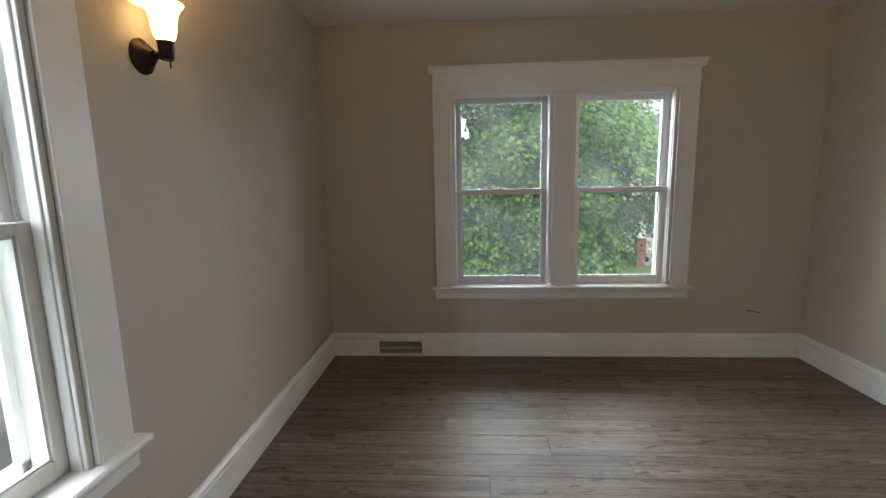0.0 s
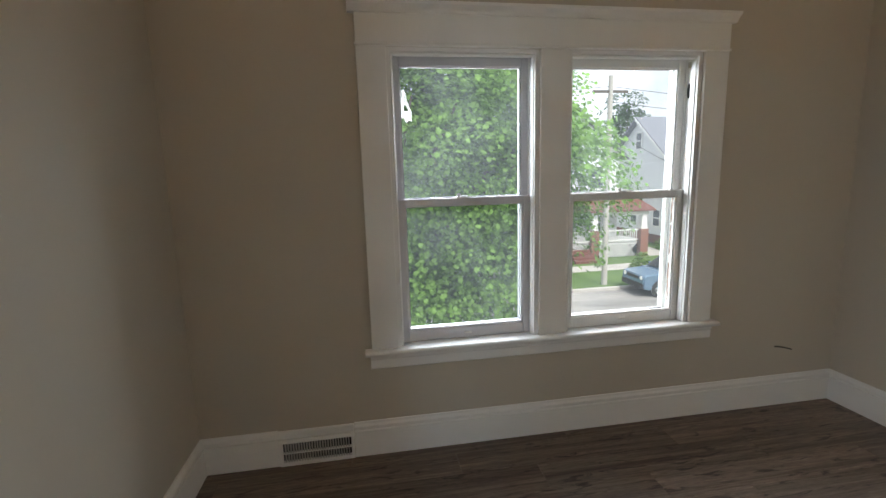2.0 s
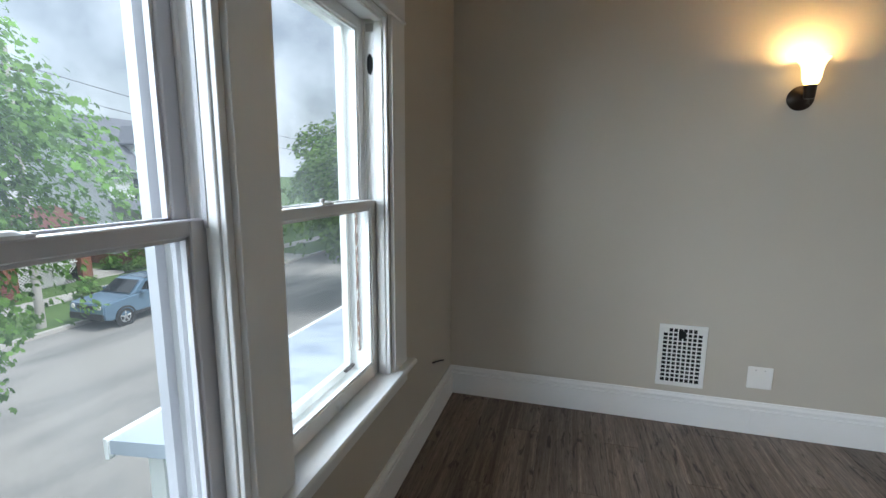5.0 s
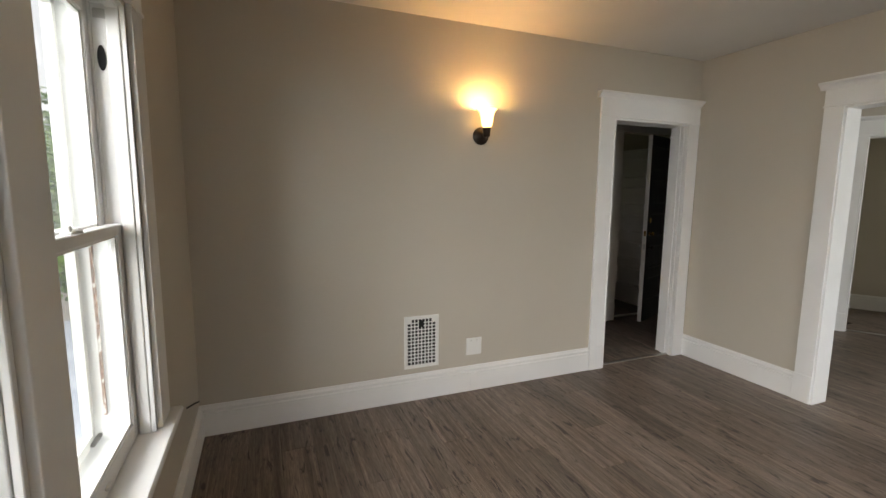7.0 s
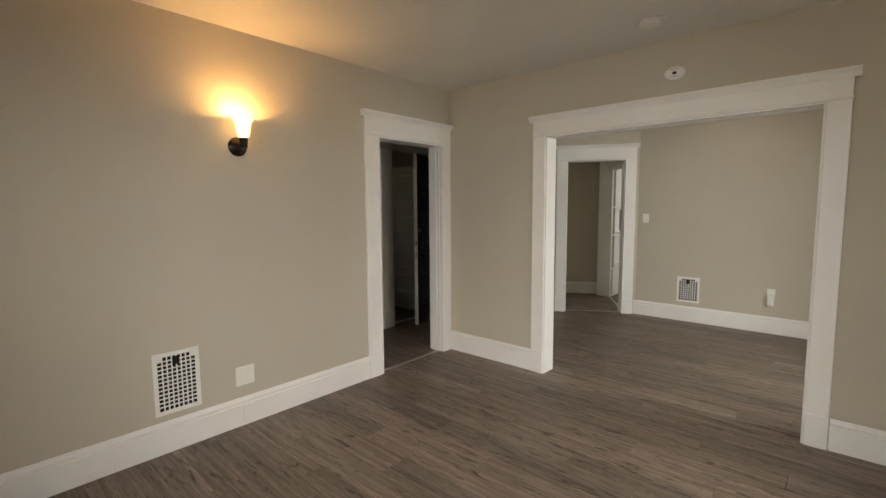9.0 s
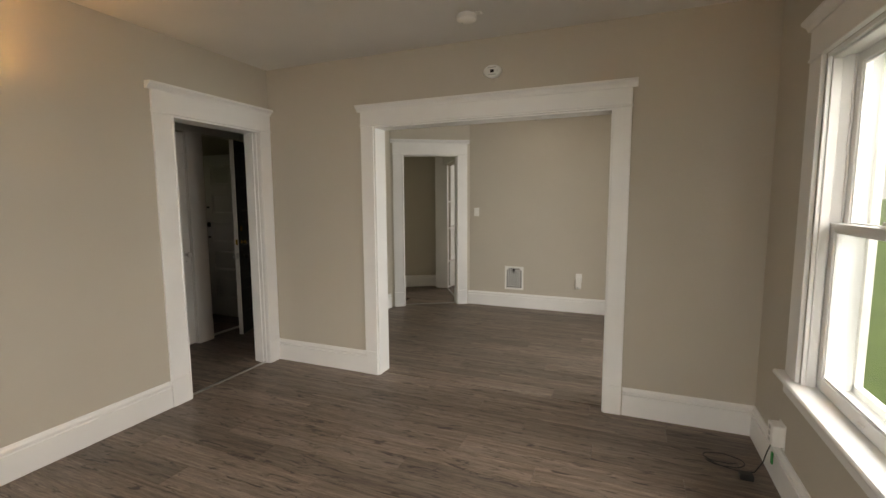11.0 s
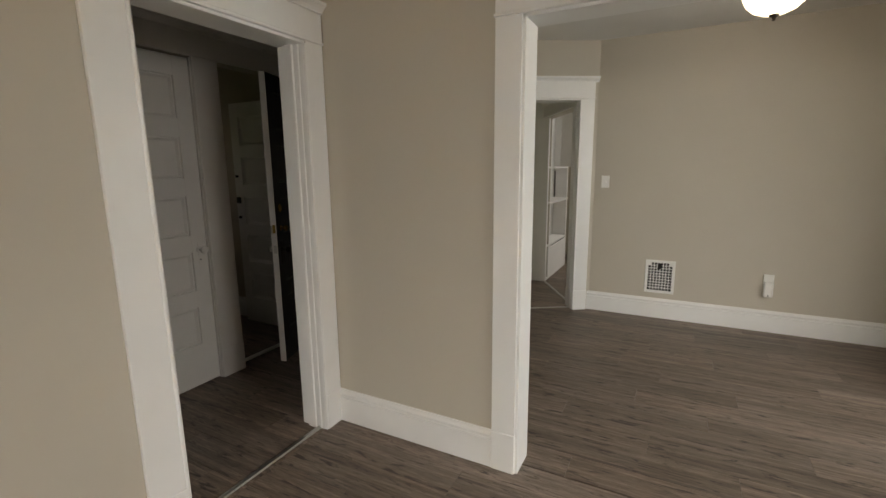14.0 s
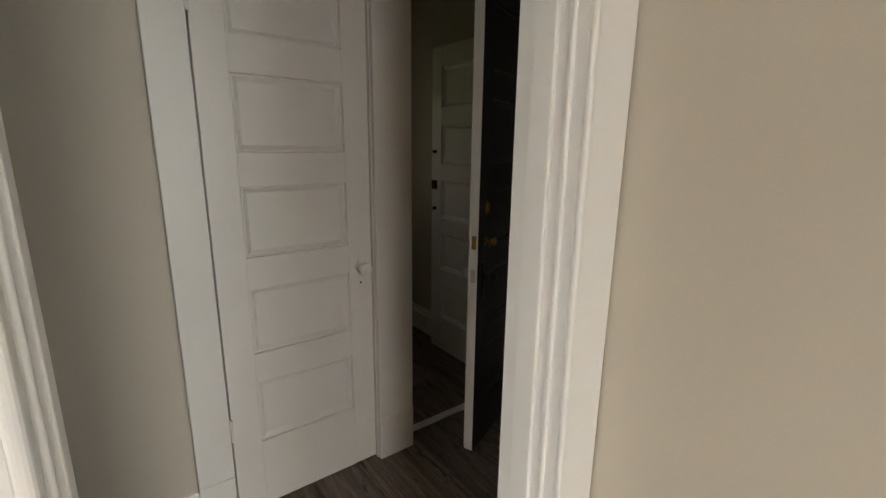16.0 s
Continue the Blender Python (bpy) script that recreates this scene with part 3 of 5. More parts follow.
def panel_door(name, width, height, mat, label, m, panels=5, thick=0.04, kind="", lower=0.24, rail=0.105):
    """A five-panel door: u from 0 to width, faces at v = 0 and -thick."""
    d = thing(name, label, "door", m, kind=kind)
    st = 0.105
    ph = (height - lower - 0.12 - rail * (panels - 1)) / panels
    bms = [box(0, -thick, 0, st, 0, height, 0.002), box(width - st, -thick, 0, width, 0, height, 0.002)]
    z = 0
    zs = []
    for i in range(panels + 1):
        h = lower if i == 0 else (0.12 if i == panels else rail)
        bms.append(box(st, -thick, z, width - st, 0, z + h))
        if i < panels:
            zs.append((z + h, z + h + ph))
        z += h + ph
    part("door_frame", joined(*bms), mat, d)
    for a, b in zs:
        bm = bmesh.new()
        for s in (1, -1):
            base = 0.0 if s > 0 else -thick
            rings = []
            for inset, deep in ((0.0, 0.001), (0.002, 0.013), (0.010, 0.008), (0.017, 0.013), (0.025, 0.019)):
                rings.append([bm.verts.new((x, base - s * deep, zz)) for x, zz in ((st + inset, a + inset), (width - st - inset, a + inset), (width - st - inset, b - inset), (st + inset, b - inset))])
            for o, q in zip(rings, rings[1:]):
                for i in range(4):
                    k = (i + 1) % 4
                    bm.faces.new((o[i], o[k], q[k], q[i]))
            bm.faces.new(rings[-1])
        bmesh.ops.recalc_face_normals(bm, faces=bm.faces)
        part("panel", bm, mat, d)
    return d


KNOB = [(0.0, 0.0), (0.024, 0.0), (0.024, 0.004), (0.011, 0.010), (0.010, 0.026), (0.020, 0.034), (0.027, 0.046), (0.025, 0.058), (0.014, 0.066), (0.0, 0.068)]
OUT = Matrix.Rotation(radians(-90), 4, "X")


def knob(parent, u, z, mat, label, scale=1.0, v=0.0):
    return part("knob", moved(turned(KNOB, 24), pose(u, v, z) @ OUT @ Matrix.Diagonal((scale, scale, scale, 1))), mat, parent, label, True)


# closet door in the hall
cd = panel_door("door_1", 0.609, 2.172, M_DOOR, "closed white five-panel closet door with a porcelain knob", F_HALL @ pose(-0.152, -0.014, 0.008), kind="structure", lower=0.286, rail=0.116)
knob(cd, 0.556, 0.941, M_DOOR, "painted porcelain knob")
part("key_plate", box(0.543, 0.0005, 0.845, 0.570, 0.003, 1.0, 0.001), M_DOOR, cd)
# the keyhole is not cut; a black dot gives its shade
part("keyhole", moved(turned([(0, 0), (0.005, 0), (0, 0.002)], 10), pose(0.556, 0.003, 0.872) @ OUT), M_DARK, cd)
for z in (0.34, 1.84):
    part("hinge", moved(turned([(0.0, 0), (0.007, 0), (0.007, 0.09), (0.0, 0.09)], 12), pose(-0.003, 0.012, z)), M_DOOR, cd)
# black door standing ajar
DE, DH = Vector((3.497, -0.838, 0)), Vector((3.745, -1.455, 0))
du = (DH - DE).normalized()
dv = Vector((du.y, -du.x, 0))
if dv.x > 0:
    dv = -dv
# u from the free edge to the hinge, v out into the hall
m_dd = Matrix(((du.x, dv.x, 0, DE.x), (du.y, dv.y, 0, DE.y), (0, 0, 1, 0.02), (0, 0, 0, 1)))
dd = panel_door("door_2", (DH - DE).length, 2.12, M_BLACK, "black-painted panel door with white edge standing ajar", m_dd, kind="structure", thick=0.036)
WD = (DH - DE).length
part("door_back", box(-0.003, -0.046, 0, WD, -0.037, 2.12, 0.001), M_DOOR, dd, "white painted back of the door")
part("door_edge", box(-0.004, -0.0365, 0, -0.0005, -0.001, 2.12), M_DOOR, dd, "white painted door edge")
knob(dd, 0.062, 1.026, M_BRASS, "polished brass knob", 0.8, 0.001)
part("deadbolt", moved(turned([(0, 0), (0.024, 0), (0.024, 0.006), (0.018, 0.012), (0, 0.013)], 24), pose(0.062, 0.001, 1.175) @ OUT @ Matrix.Diagonal((0.85, 1.3, 1, 1))), M_BRASS, dd, "oval brass deadbolt cover", True)
knob(dd, 0.062, 0.865, M_BRONZE, "black antique knob", 0.9, 0.001)
part("escutcheon", box(0.042, 0.001, 0.755, 0.082, 0.005, 0.93, 0.004), M_BRONZE, dd, "black escutcheon plate")
for z, mm in ((1.026, M_BRASS), (0.875, M_STEEL)):
    part("latch_plate", box(-0.0065, -0.030, z - 0.03, -0.004, -0.008, z + 0.03), mm, dd, "brass latch plate" if mm is M_BRASS else "")
knob_b = moved(turned(KNOB, 20), pose(0.062, -0.046, 0.865) @ Matrix.Rotation(radians(90), 4, "X") @ Matrix.Diagonal((0.9, 0.9, 0.9, 1)))
part("knob", knob_b, M_STEEL, dd, "", True)
# a second panel door folded against the landing wall
ld = panel_door("door_3", 0.73, 2.05, M_DOOR, "white five-panel door with old locks folded against the landing wall", frame_at(4.61, -1.385, 90) @ pose(0, 0, 0.015), kind="structure")
part("lock", box(0.02, 0.001, 1.15, 0.07, 0.02, 1.21, 0.006), M_BRONZE, ld, "dark old surface lock")
part("peg", moved(turned([(0, 0), (0.012, 0), (0.01, 0.02), (0, 0.022)], 12), pose(0.045, 0.001, 1.40) @ OUT), M_BRONZE, ld)
part("peg", moved(turned([(0, 0), (0.012, 0), (0.01, 0.02), (0, 0.022)], 12), pose(0.045, 0.001, 1.02) @ OUT), M_BRONZE, ld)

# ---- fittings ----


def sconce(m):
    s = thing("wall_sconce", "lit bronze wall sconce with a frosted bell glass shade", "wall lamp", m, "wall sconces")
    part("backplate", moved(turned([(0, 0.0), (0.062, 0.0), (0.062, 0.006), (0.054, 0.014), (0.046, 0.018), (0.034, 0.034), (0.020, 0.050), (0.0, 0.054)], 32), OUT), M_BRONZE, s, "", True)
    part("arm", tube([(0, 0.03, 0.0), (0, 0.06, 0.0), (0, 0.085, 0.006), (0, 0.095, 0.02)], 0.012, 12), M_BRONZE, s, "", True)
    part("holder", moved(turned([(0, -0.028), (0.020, -0.028), (0.025, -0.020), (0.027, 0.030), (0.030, 0.036), (0.0, 0.036)], 24), pose(0, 0.095, 0.012)), M_BRONZE, s, "", True)
    part("switch", moved(turned([(0, -0.03), (0.003, -0.03), (0.003, 0), (0, 0)], 10), pose(0, 0.105, -0.014)), M_BRONZE, s)
    prof = [(0.026, 0.040), (0.032, 0.046), (0.040, 0.070), (0.043, 0.100), (0.047, 0.125), (0.057, 0.146), (0.068, 0.158), (0.070, 0.162), (0.066, 0.162), (0.054, 0.150), (0.043, 0.126), (0.039, 0.100), (0.036, 0.072), (0.026, 0.048)]
    part("shade", moved(turned(prof, 36), pose(0, 0.095, 0.012)), M_SHADE, s, "glowing frosted bell glass", True)
    return s


for m in (F_WEST @ pose(1.635, 0, 1.93), F_EAST @ pose(-1.72, 0, 1.895)):
    sconce(m)
    p = m @ Vector((0, 0.095, 0.155))
    lamp("sconce_bulb", "POINT", 7.0, WARM, Matrix.Translation(p), 0.03)


def grille(name, m, w, h, nx, ny, label, group="", slot=False):
    g = thing(name, label, "vent", m, group)
    part("frame", joined(box(-w / 2, 0.001, -h / 2, w / 2, 0.007, -h / 2 + 0.026, 0.002), box(-w / 2, 0.001, h / 2 - 0.026, w / 2, 0.007, h / 2, 0.002),
                         box(-w / 2, 0.001, -h / 2 + 0.026, -w / 2 + 0.026, 0.007, h / 2 - 0.026, 0.002), box(w / 2 - 0.026, 0.001, -h / 2 + 0.026, w / 2, 0.007, h / 2 - 0.026, 0.002)), M_PLASTIC, g)
    iw, ih = w - 0.052, h - 0.052
    # no duct is cut: its shade is put into a flat black sheet
    part("backing", box(-iw / 2, 0.0005, -ih / 2, iw / 2, 0.0015, ih / 2), M_DARK, g, "black sheet for the shade of the duct behind the bars")
    for i in range(1, nx):
        x = -iw / 2 + iw * i / nx
        part("bar", box(x - 0.0034, 0.0015, -ih / 2, x + 0.0034, 0.006, ih / 2), M_PLASTIC, g)
    for i in range(1, ny):
        z = -ih / 2 + ih * i / ny
        part("bar", box(-iw / 2, 0.0015, z - 0.0034, iw / 2, 0.0055, z + 0.0034), M_PLASTIC, g)
    if not slot:
        part("corner_tab", box(-iw / 2, 0.001, ih / 2 - ih / ny + 0.004, -iw / 2 + iw / nx, 0.006, ih / 2), M_PLASTIC, g)
        part("corner_tab", box(iw / 2 - iw / nx, 0.001, ih / 2 - ih / ny + 0.004, iw / 2, 0.006, ih / 2), M_PLASTIC, g)
        part("lever", box(-0.024, 0.004, ih / 2 - 0.058, 0.014, 0.010, ih / 2 - 0.006, 0.003), M_DARK, g, "dark damper lever")
    return g


grille("wall_vent", F_EAST @ pose(-2.162, 0, 0.43), 0.262, 0.385, 8, 13, "white metal return grille on the greige wall", "wall vents")
grille("wall_vent", F_R2S @ pose(-1.02, 0, 0.413), 0.262, 0.325, 8, 10, "white metal return grille on the greige wall", "wall vents")
# floor-level register set in the baseboard
reg = thing("baseboard_register", "white metal register with dark slots set in the baseboard", "vent", F_NORTH @ pose(-0.6075, 0, 0.003))
part("frame", joined(box(-0.195, 0.001, 0.0, 0.195, 0.030, 0.022, 0.002), box(-0.195, 0.001, 0.128, 0.195, 0.030, 0.150, 0.002), box(-0.195, 0.001, 0.022, -0.178, 0.030, 0.128, 0.002), box(0.178, 0.001, 0.022, 0.195, 0.030, 0.128, 0.002), box(-0.178, 0.012, 0.068, 0.178, 0.028, 0.074)), M_TRIM, reg)
part("cap", box(-0.196, 0.001, 0.151, 0.196, 0.020, 0.192, 0.004), M_TRIM, reg)
# black sheet gives the shade between the slats
part("backing", box(-0.178, 0.001, 0.022, 0.178, 0.008, 0.128), M_DARK, reg)
for i in range(1, 26):
    x = -0.178 + 0.356 * i / 26
    part("slat", box(x - 0.003, 0.010, 0.022, x + 0.003, 0.027, 0.128), M_GREYPL, reg)

bp = thing("blank_plate", "white square blank cover plate on the wall", "cover plate", F_EAST @ pose(-1.745, 0, 0.345))
part("plate", box(-0.064, 0.001, -0.066, 0.064, 0.007, 0.066, 0.003, 2), M_PLASTIC, bp)
for x in (-0.023, 0.023):
    part("screw", moved(turned([(0, 0), (0.004, 0), (0, 0.0015)], 10), pose(x, 0.007, 0.045) @ OUT), M_GREYPL, bp)
op = thing("outlet_plate", "white painted blank outlet cover on the baseboard", "cover plate", F_EAST @ pose(-1.743, 0.0225, 0.086))
part("plate", box(-0.036, 0, -0.058, 0.036, 0.005, 0.058, 0.002, 2), M_TRIM, op)

sw = thing("light_switch", "white toggle light switch on the greige wall", "light switch", F_R2S @ pose(-1.565, 0, 1.322))
part("plate", box(-0.037, 0.001, -0.059, 0.037, 0.006, 0.059, 0.002, 2), M_PLASTIC, sw)
part("toggle", box(-0.005, 0.006, -0.010, 0.005, 0.017, 0.010, 0.002), M_PLASTIC, sw)
pl = thing("plug_in_night_light", "white plug-in unit in a wall outlet", "plug-in device", F_R2S @ pose(-0.158, 0, 0.425))
part("plate", box(-0.039, 0.001, -0.02, 0.039, 0.007, 0.098, 0.002), M_PLASTIC, pl)
part("body", box(-0.034, 0.007, -0.10, 0.036, 0.055, 0.035, 0.012, 3), M_PLASTIC, pl)
part("button", moved(turned([(0, 0), (0.006, 0), (0, 0.003)], 10), pose(-0.002, 0.055, -0.082) @ OUT), M_DARK, pl)

co = thing("carbon_monoxide_alarm", "white oblong alarm on the wall above the opening", "alarm", F_SOUTH @ pose(-0.527, 0, 2.405))
ov = moved(turned([(0, 0.001), (0.043, 0.001), (0.045, 0.004), (0.045, 0.026), (0.041, 0.033), (0.034, 0.036), (0, 0.0365)], 36), OUT @ Matrix.Diagonal((1.5, 1, 1, 1)))
part("body", ov, M_PLASTIC, co, "", True)
part("sensor", box(-0.012, 0.036, -0.010, 0.014, 0.039, 0.010, 0.002), M_DARK, co, "dark sensor window")
part("grille", box(-0.03, 0.036, 0.022, 0.03, 0.0375, 0.027), M_GREYPL, co)
part("grille", box(-0.03, 0.036, -0.027, 0.03, 0.0375, -0.022), M_GREYPL, co)
part("button", moved(turned([(0, 0), (0.005, 0), (0, 0.002)], 10), pose(0.04, 0.0355, 0.0) @ OUT), M_GREYPL, co)
sd = thing("smoke_detector", "round white smoke detector on the ceiling", "smoke detector", pose(0.57, 0.025, CEIL, 180))
part("mount", turned([(0, 0), (0.05, 0), (0.05, 0.010), (0, 0.010)], 32), M_PLASTIC, sd, "", True)
part("body", turned([(0, 0.010), (0.062, 0.010), (0.064, 0.020), (0.060, 0.036), (0.050, 0.042), (0.0, 0.043)], 36), M_PLASTIC, sd, "", True)
part("button", moved(turned([(0, 0), (0.004, 0), (0, 0.002)], 10), pose(0.035, 0.02, 0.042)), M_DARK, sd)
part("wire_cover", box(-0.10, -0.02, 0.0, -0.045, 0.02, 0.010, 0.004), M_PLASTIC, sd)

cl = thing("ceiling_light", "lit white glass bowl ceiling light with a bronze finial", "ceiling lamp", pose(0.50, -1.90, CEIL, 180))
DROP = pose(0, 0, 0.070) @ Matrix.Diagonal((0.88, 0.88, 0.88, 1))
part("canopy", turned([(0, 0), (0.075, 0), (0.075, 0.012), (0.05, 0.026), (0.012, 0.034), (0, 0.034)], 32), M_BRONZE, cl, "", True)
part("stem", turned([(0, 0.03), (0.008, 0.03), (0.008, 0.32), (0, 0.32)], 12), M_BRONZE, cl)
part("bowl", moved(turned([(0.190, 0.135), (0.193, 0.132), (0.187, 0.165), (0.165, 0.210), (0.125, 0.250), (0.07, 0.275), (0.012, 0.284), (0.012, 0.279), (0.07, 0.270), (0.122, 0.245), (0.161, 0.206), (0.182, 0.162)], 40), DROP), M_BOWL, cl, "glowing white glass bowl", True)
part("finial", moved(turned([(0, 0.278), (0.030, 0.282), (0.026, 0.292), (0.012, 0.298), (0.010, 0.306), (0.013, 0.314), (0, 0.322)], 24), DROP), M_BRONZE, cl, "", True)
lamp("ceiling_bulb", "POINT", 5, (1.0, 0.97, 0.93), Matrix.Translation((0.50, -1.90, 2.50)), 0.05)

wr = solid("wire_stub", tube([(0, 0, 0), (0.004, 0.012, 0.004), (0.02, 0.03, 0.008), (0.045, 0.045, 0.004), (0.07, 0.05, -0.004)], 0.004, 8), M_RUBBER, "short black wire stub sticking out of the wall", "cable", "thing", F_NORTH @ pose(2.19, 0, 0.385), True)

# plug-in device by the west wall, its cable and an adapter on the floor
dv_ = thing("power_adapter", "white multi-outlet adapter plugged in above the baseboard", "adapter", F_WEST @ pose(0.10, 0, 0.275))
part("body", box(-0.042, 0.002, -0.055, 0.042, 0.058, 0.058, 0.006, 2), M_PLASTIC, dv_)
part("plate", box(-0.05, 0.001, -0.066, 0.05, 0.006, 0.066, 0.002), M_PLASTIC, dv_)
for z in (-0.03, 0.002, 0.034):
    part("socket", box(-0.046, 0.02, z - 0.010, -0.0415, 0.042, z + 0.010), M_GREYPL, dv_)
    part("socket", box(-0.014, 0.058, z - 0.010, 0.012, 0.0595, z + 0.010), M_GREYPL, dv_)
cab = [(-1.145, 0.10, 0.222), (-1.13, 0.095, 0.17), (-1.12, 0.08, 0.10), (-1.09, 0.06, 0.02), (-1.02, 0.05, 0.006), (-0.95, 0.03, 0.006)]
for i in range(26):
    a = i / 25 * 2 * math.pi * 1.35
    cab.append((-0.97 + 0.10 * math.cos(a) + 0.01 * i / 25, -0.02 + 0.06 * math.sin(a) - 0.002 * i, 0.006 + 0.002 * (i % 3)))
solid("power_cable", tube(cab, 0.0032, 8), M_RUBBER, "thin black power cable coiled on the plank floor", "cable", "thing", None, True)
solid("cable_plug", box(-1.075, 0.085, 0.003, -1.01, 0.135, 0.035, 0.006, 2), M_RUBBER, "black power brick on the plank floor", "adapter", "thing")
solid("green_tag", box(-1.160, 0.075, 0.10, -1.150, 0.095, 0.165, 0.003), M_GREEN, "small green tag hanging beside the adapter", "tag", "thing")

# built-in pantry cupboard
cu = thing("pantry_cupboard", "white built-in cupboard with open shelves and an ajar upper door", "cupboard", pose(2.38, -4.16, 0))
part("side", box(0, -0.05, 0, 0.22, 0, 2.30, 0.002), M_TRIM, cu)
part("side", box(0, -1.15, 0, 0.22, -1.10, 2.30, 0.002), M_TRIM, cu)
part("back", box(0.20, -1.10, 0, 0.22, -0.05, 2.30), M_TRIM, cu)
for z in (0.0, 0.44, 1.00, 1.45, 2.27):
    part("shelf", box(-0.02 if z == 1.0 else 0.0, -1.10, z, 0.20, -0.05, z + 0.025, 0.002), M_TRIM, cu)
part("drawer_front", box(-0.012, -1.08, 0.04, 0.005, -0.09, 0.43, 0.004), M_TRIM, cu)
# no gap is cut: its shade is a solid near-black strip
part("divider", box(0.0, -0.40, 1.08, 0.012, -0.38, 1.42), M_DARK, cu, "dark strip for the shaded gap in the back panel")
part("door", box(-0.42, -0.66, 1.47, 0.0, -0.64, 2.26, 0.003), M_TRIM, cu, "white cupboard door standing open")

# ---- outdoors ----
G = -4.3
mgr = Mat("grass", (0.06, 0.11, 0.03), 0.9)
a, _ = mgr.noise(0.6, 6)
b, _ = mgr.noise(25, 4)
mgr.color(mgr.mix(0.5, mgr.ramp(a, [(0.3, (0.055, 0.115, 0.025)), (0.7, (0.12, 0.20, 0.05))]), mgr.ramp(b, [(0.3, (0.035, 0.08, 0.018)), (0.7, (0.15, 0.23, 0.06))])))
mgr.bump(b, 0.8, 0.03)
M_GRASS = mgr.m
mrd = Mat("worn_road", (0.3, 0.29, 0.27), 0.85)
a, _ = mrd.noise(0.35, 6, (0.35, 1, 1), 0.6)
b, _ = mrd.noise(14, 5)
c = mrd.ramp(a, [(0.40, (0.36, 0.34, 0.31)), (0.50, (0.27, 0.26, 0.245)), (0.60, (0.17, 0.165, 0.16))])
mrd.color(mrd.mix(0.35, c, mrd.ramp(b, [(0.3, (0.2, 0.19, 0.18)), (0.7, (0.40, 0.385, 0.36))])))
mrd.bump(b, 0.4, 0.01)
M_ROAD = mrd.m
M_CONC = paint("concrete", (0.40, 0.38, 0.345), (0.48, 0.46, 0.42), 0.85, 0.8, 40, 0.3)


def strip_mesh(name, y0, y1, z, mat, label, x0=-120, x1=140, deep=0.3):
    return solid(name, box(x0, y0, z - deep, x1, y1, z), mat, label, name)


ground = bmesh.new()
prof = [(-2500, G), (8.6, G), (8.6, G - 0.22), (21.5, G - 0.22), (21.5, G), (2500, G)]
ra, rb = [ground.verts.new((-2500, y, z)) for y, z in prof], [ground.verts.new((2500, y, z)) for y, z in prof]
for i in range(len(prof) - 1):
    ground.faces.new((ra[i], rb[i], rb[i + 1], ra[i + 1]))
solid("ground", ground, M_GRASS, "mown green lawns on both sides of the street", "ground")
strip_mesh("road", 8.85, 21.25, G - 0.13, M_ROAD, "worn pale concrete street with patches", -300, 300, 0.08)
for y0, y1 in ((8.62, 8.845), (21.255, 21.48)):
    strip_mesh("kerb", y0, y1, G + 0.015, M_CONC, "concrete street kerb", -300, 300, 0.22)
pave = thing("pavement", "pale concrete pavement slabs across the street", "pavement", kind="structure")
slab = mesh_of("slab", box(-0.74, -0.70, -0.05, 0.74, 0.70, 0.02, 0.012), M_CONC)
for i in range(40):
    o = new("slab", slab)
    o.parent = pave
    o.location = (-12 + 1.5 * i, 25.6, G + 0.01)
drv = thing("driveway", "concrete driveway slabs between the houses", "driveway", kind="structure")
slab2 = mesh_of("slab", box(-1.25, -1.1, -0.05, 1.25, 1.1, 0.018, 0.012), M_CONC)
for i in range(10):
    if i == 2:
        continue
    o = new("slab", slab2)
    o.parent = drv
    o.location = (18.9, 22.65 + 2.22 * i - (0.15 if i < 2 else -0.0), G + 0.008)
for i in range(2):
    o = new("slab", slab2)
    o.parent = drv
    o.location = (27.5, 22.65 + 2.22 * i - 0.15, G + 0.008)

M_SIDING = Mat("white_siding", (0.78, 0.79, 0.80), 0.6)
a, _ = M_SIDING.noise(1.5, 5)
M_SIDING.color(M_SIDING.ramp(a, [(0.3, (0.72, 0.73, 0.74)), (0.7, (0.80, 0.81, 0.82))]))
M_SIDING = M_SIDING.m
mr = Mat("grey_shingle", (0.16, 0.17, 0.2), 0.9)
a, _ = mr.noise(9, 4, (1, 1, 1))
mr.color(mr.ramp(a, [(0.3, (0.13, 0.14, 0.17)), (0.7, (0.22, 0.23, 0.26))]))
M_SHINGLE = mr.m
mb = Mat("red_brick", (0.35, 0.12, 0.07), 0.85)
bt = mb.node("ShaderNodeTexBrick", Scale=4.0)
bt.inputs["Color1"].default_value, bt.inputs["Color2"].default_value, bt.inputs["Mortar"].default_value = (0.25, 0.10, 0.065, 1), (0.20, 0.08, 0.055, 1), (0.32, 0.29, 0.26, 1)
bv = mb.vec()
mb.link(bv.outputs[0], bt.inputs["Vector"])
mb.color(bt.outputs["Color"])
M_BRICK = mb.m
M_WINDARK = Mat("far_window_glass", (0.05, 0.06, 0.075), 0.08).m
M_REDTRIM = Mat("red_brown_trim", (0.17, 0.07, 0.055), 0.7).m


def siding(x0, x1, y, z0, z1, along="x", step=0.2, out=-1):
    """Clapboards: one lapped board a row, joined."""
    bms = []
    z = z0
    while z < z1 - 0.01:
        h = min(step, z1 - z)
        if along == "x":
            bms.append(sweep([(0, 0), (0.035, 0), (0.012, h), (0, h)], (x0, y, z), (x1, y, z), (0, out, 0)))
        else:
            bms.append(sweep([(0, 0), (0.035, 0), (0.012, h), (0, h)], (y, x0, z), (y, x1, z), (out, 0, 0)))
        z += step
    return joined(*bms)


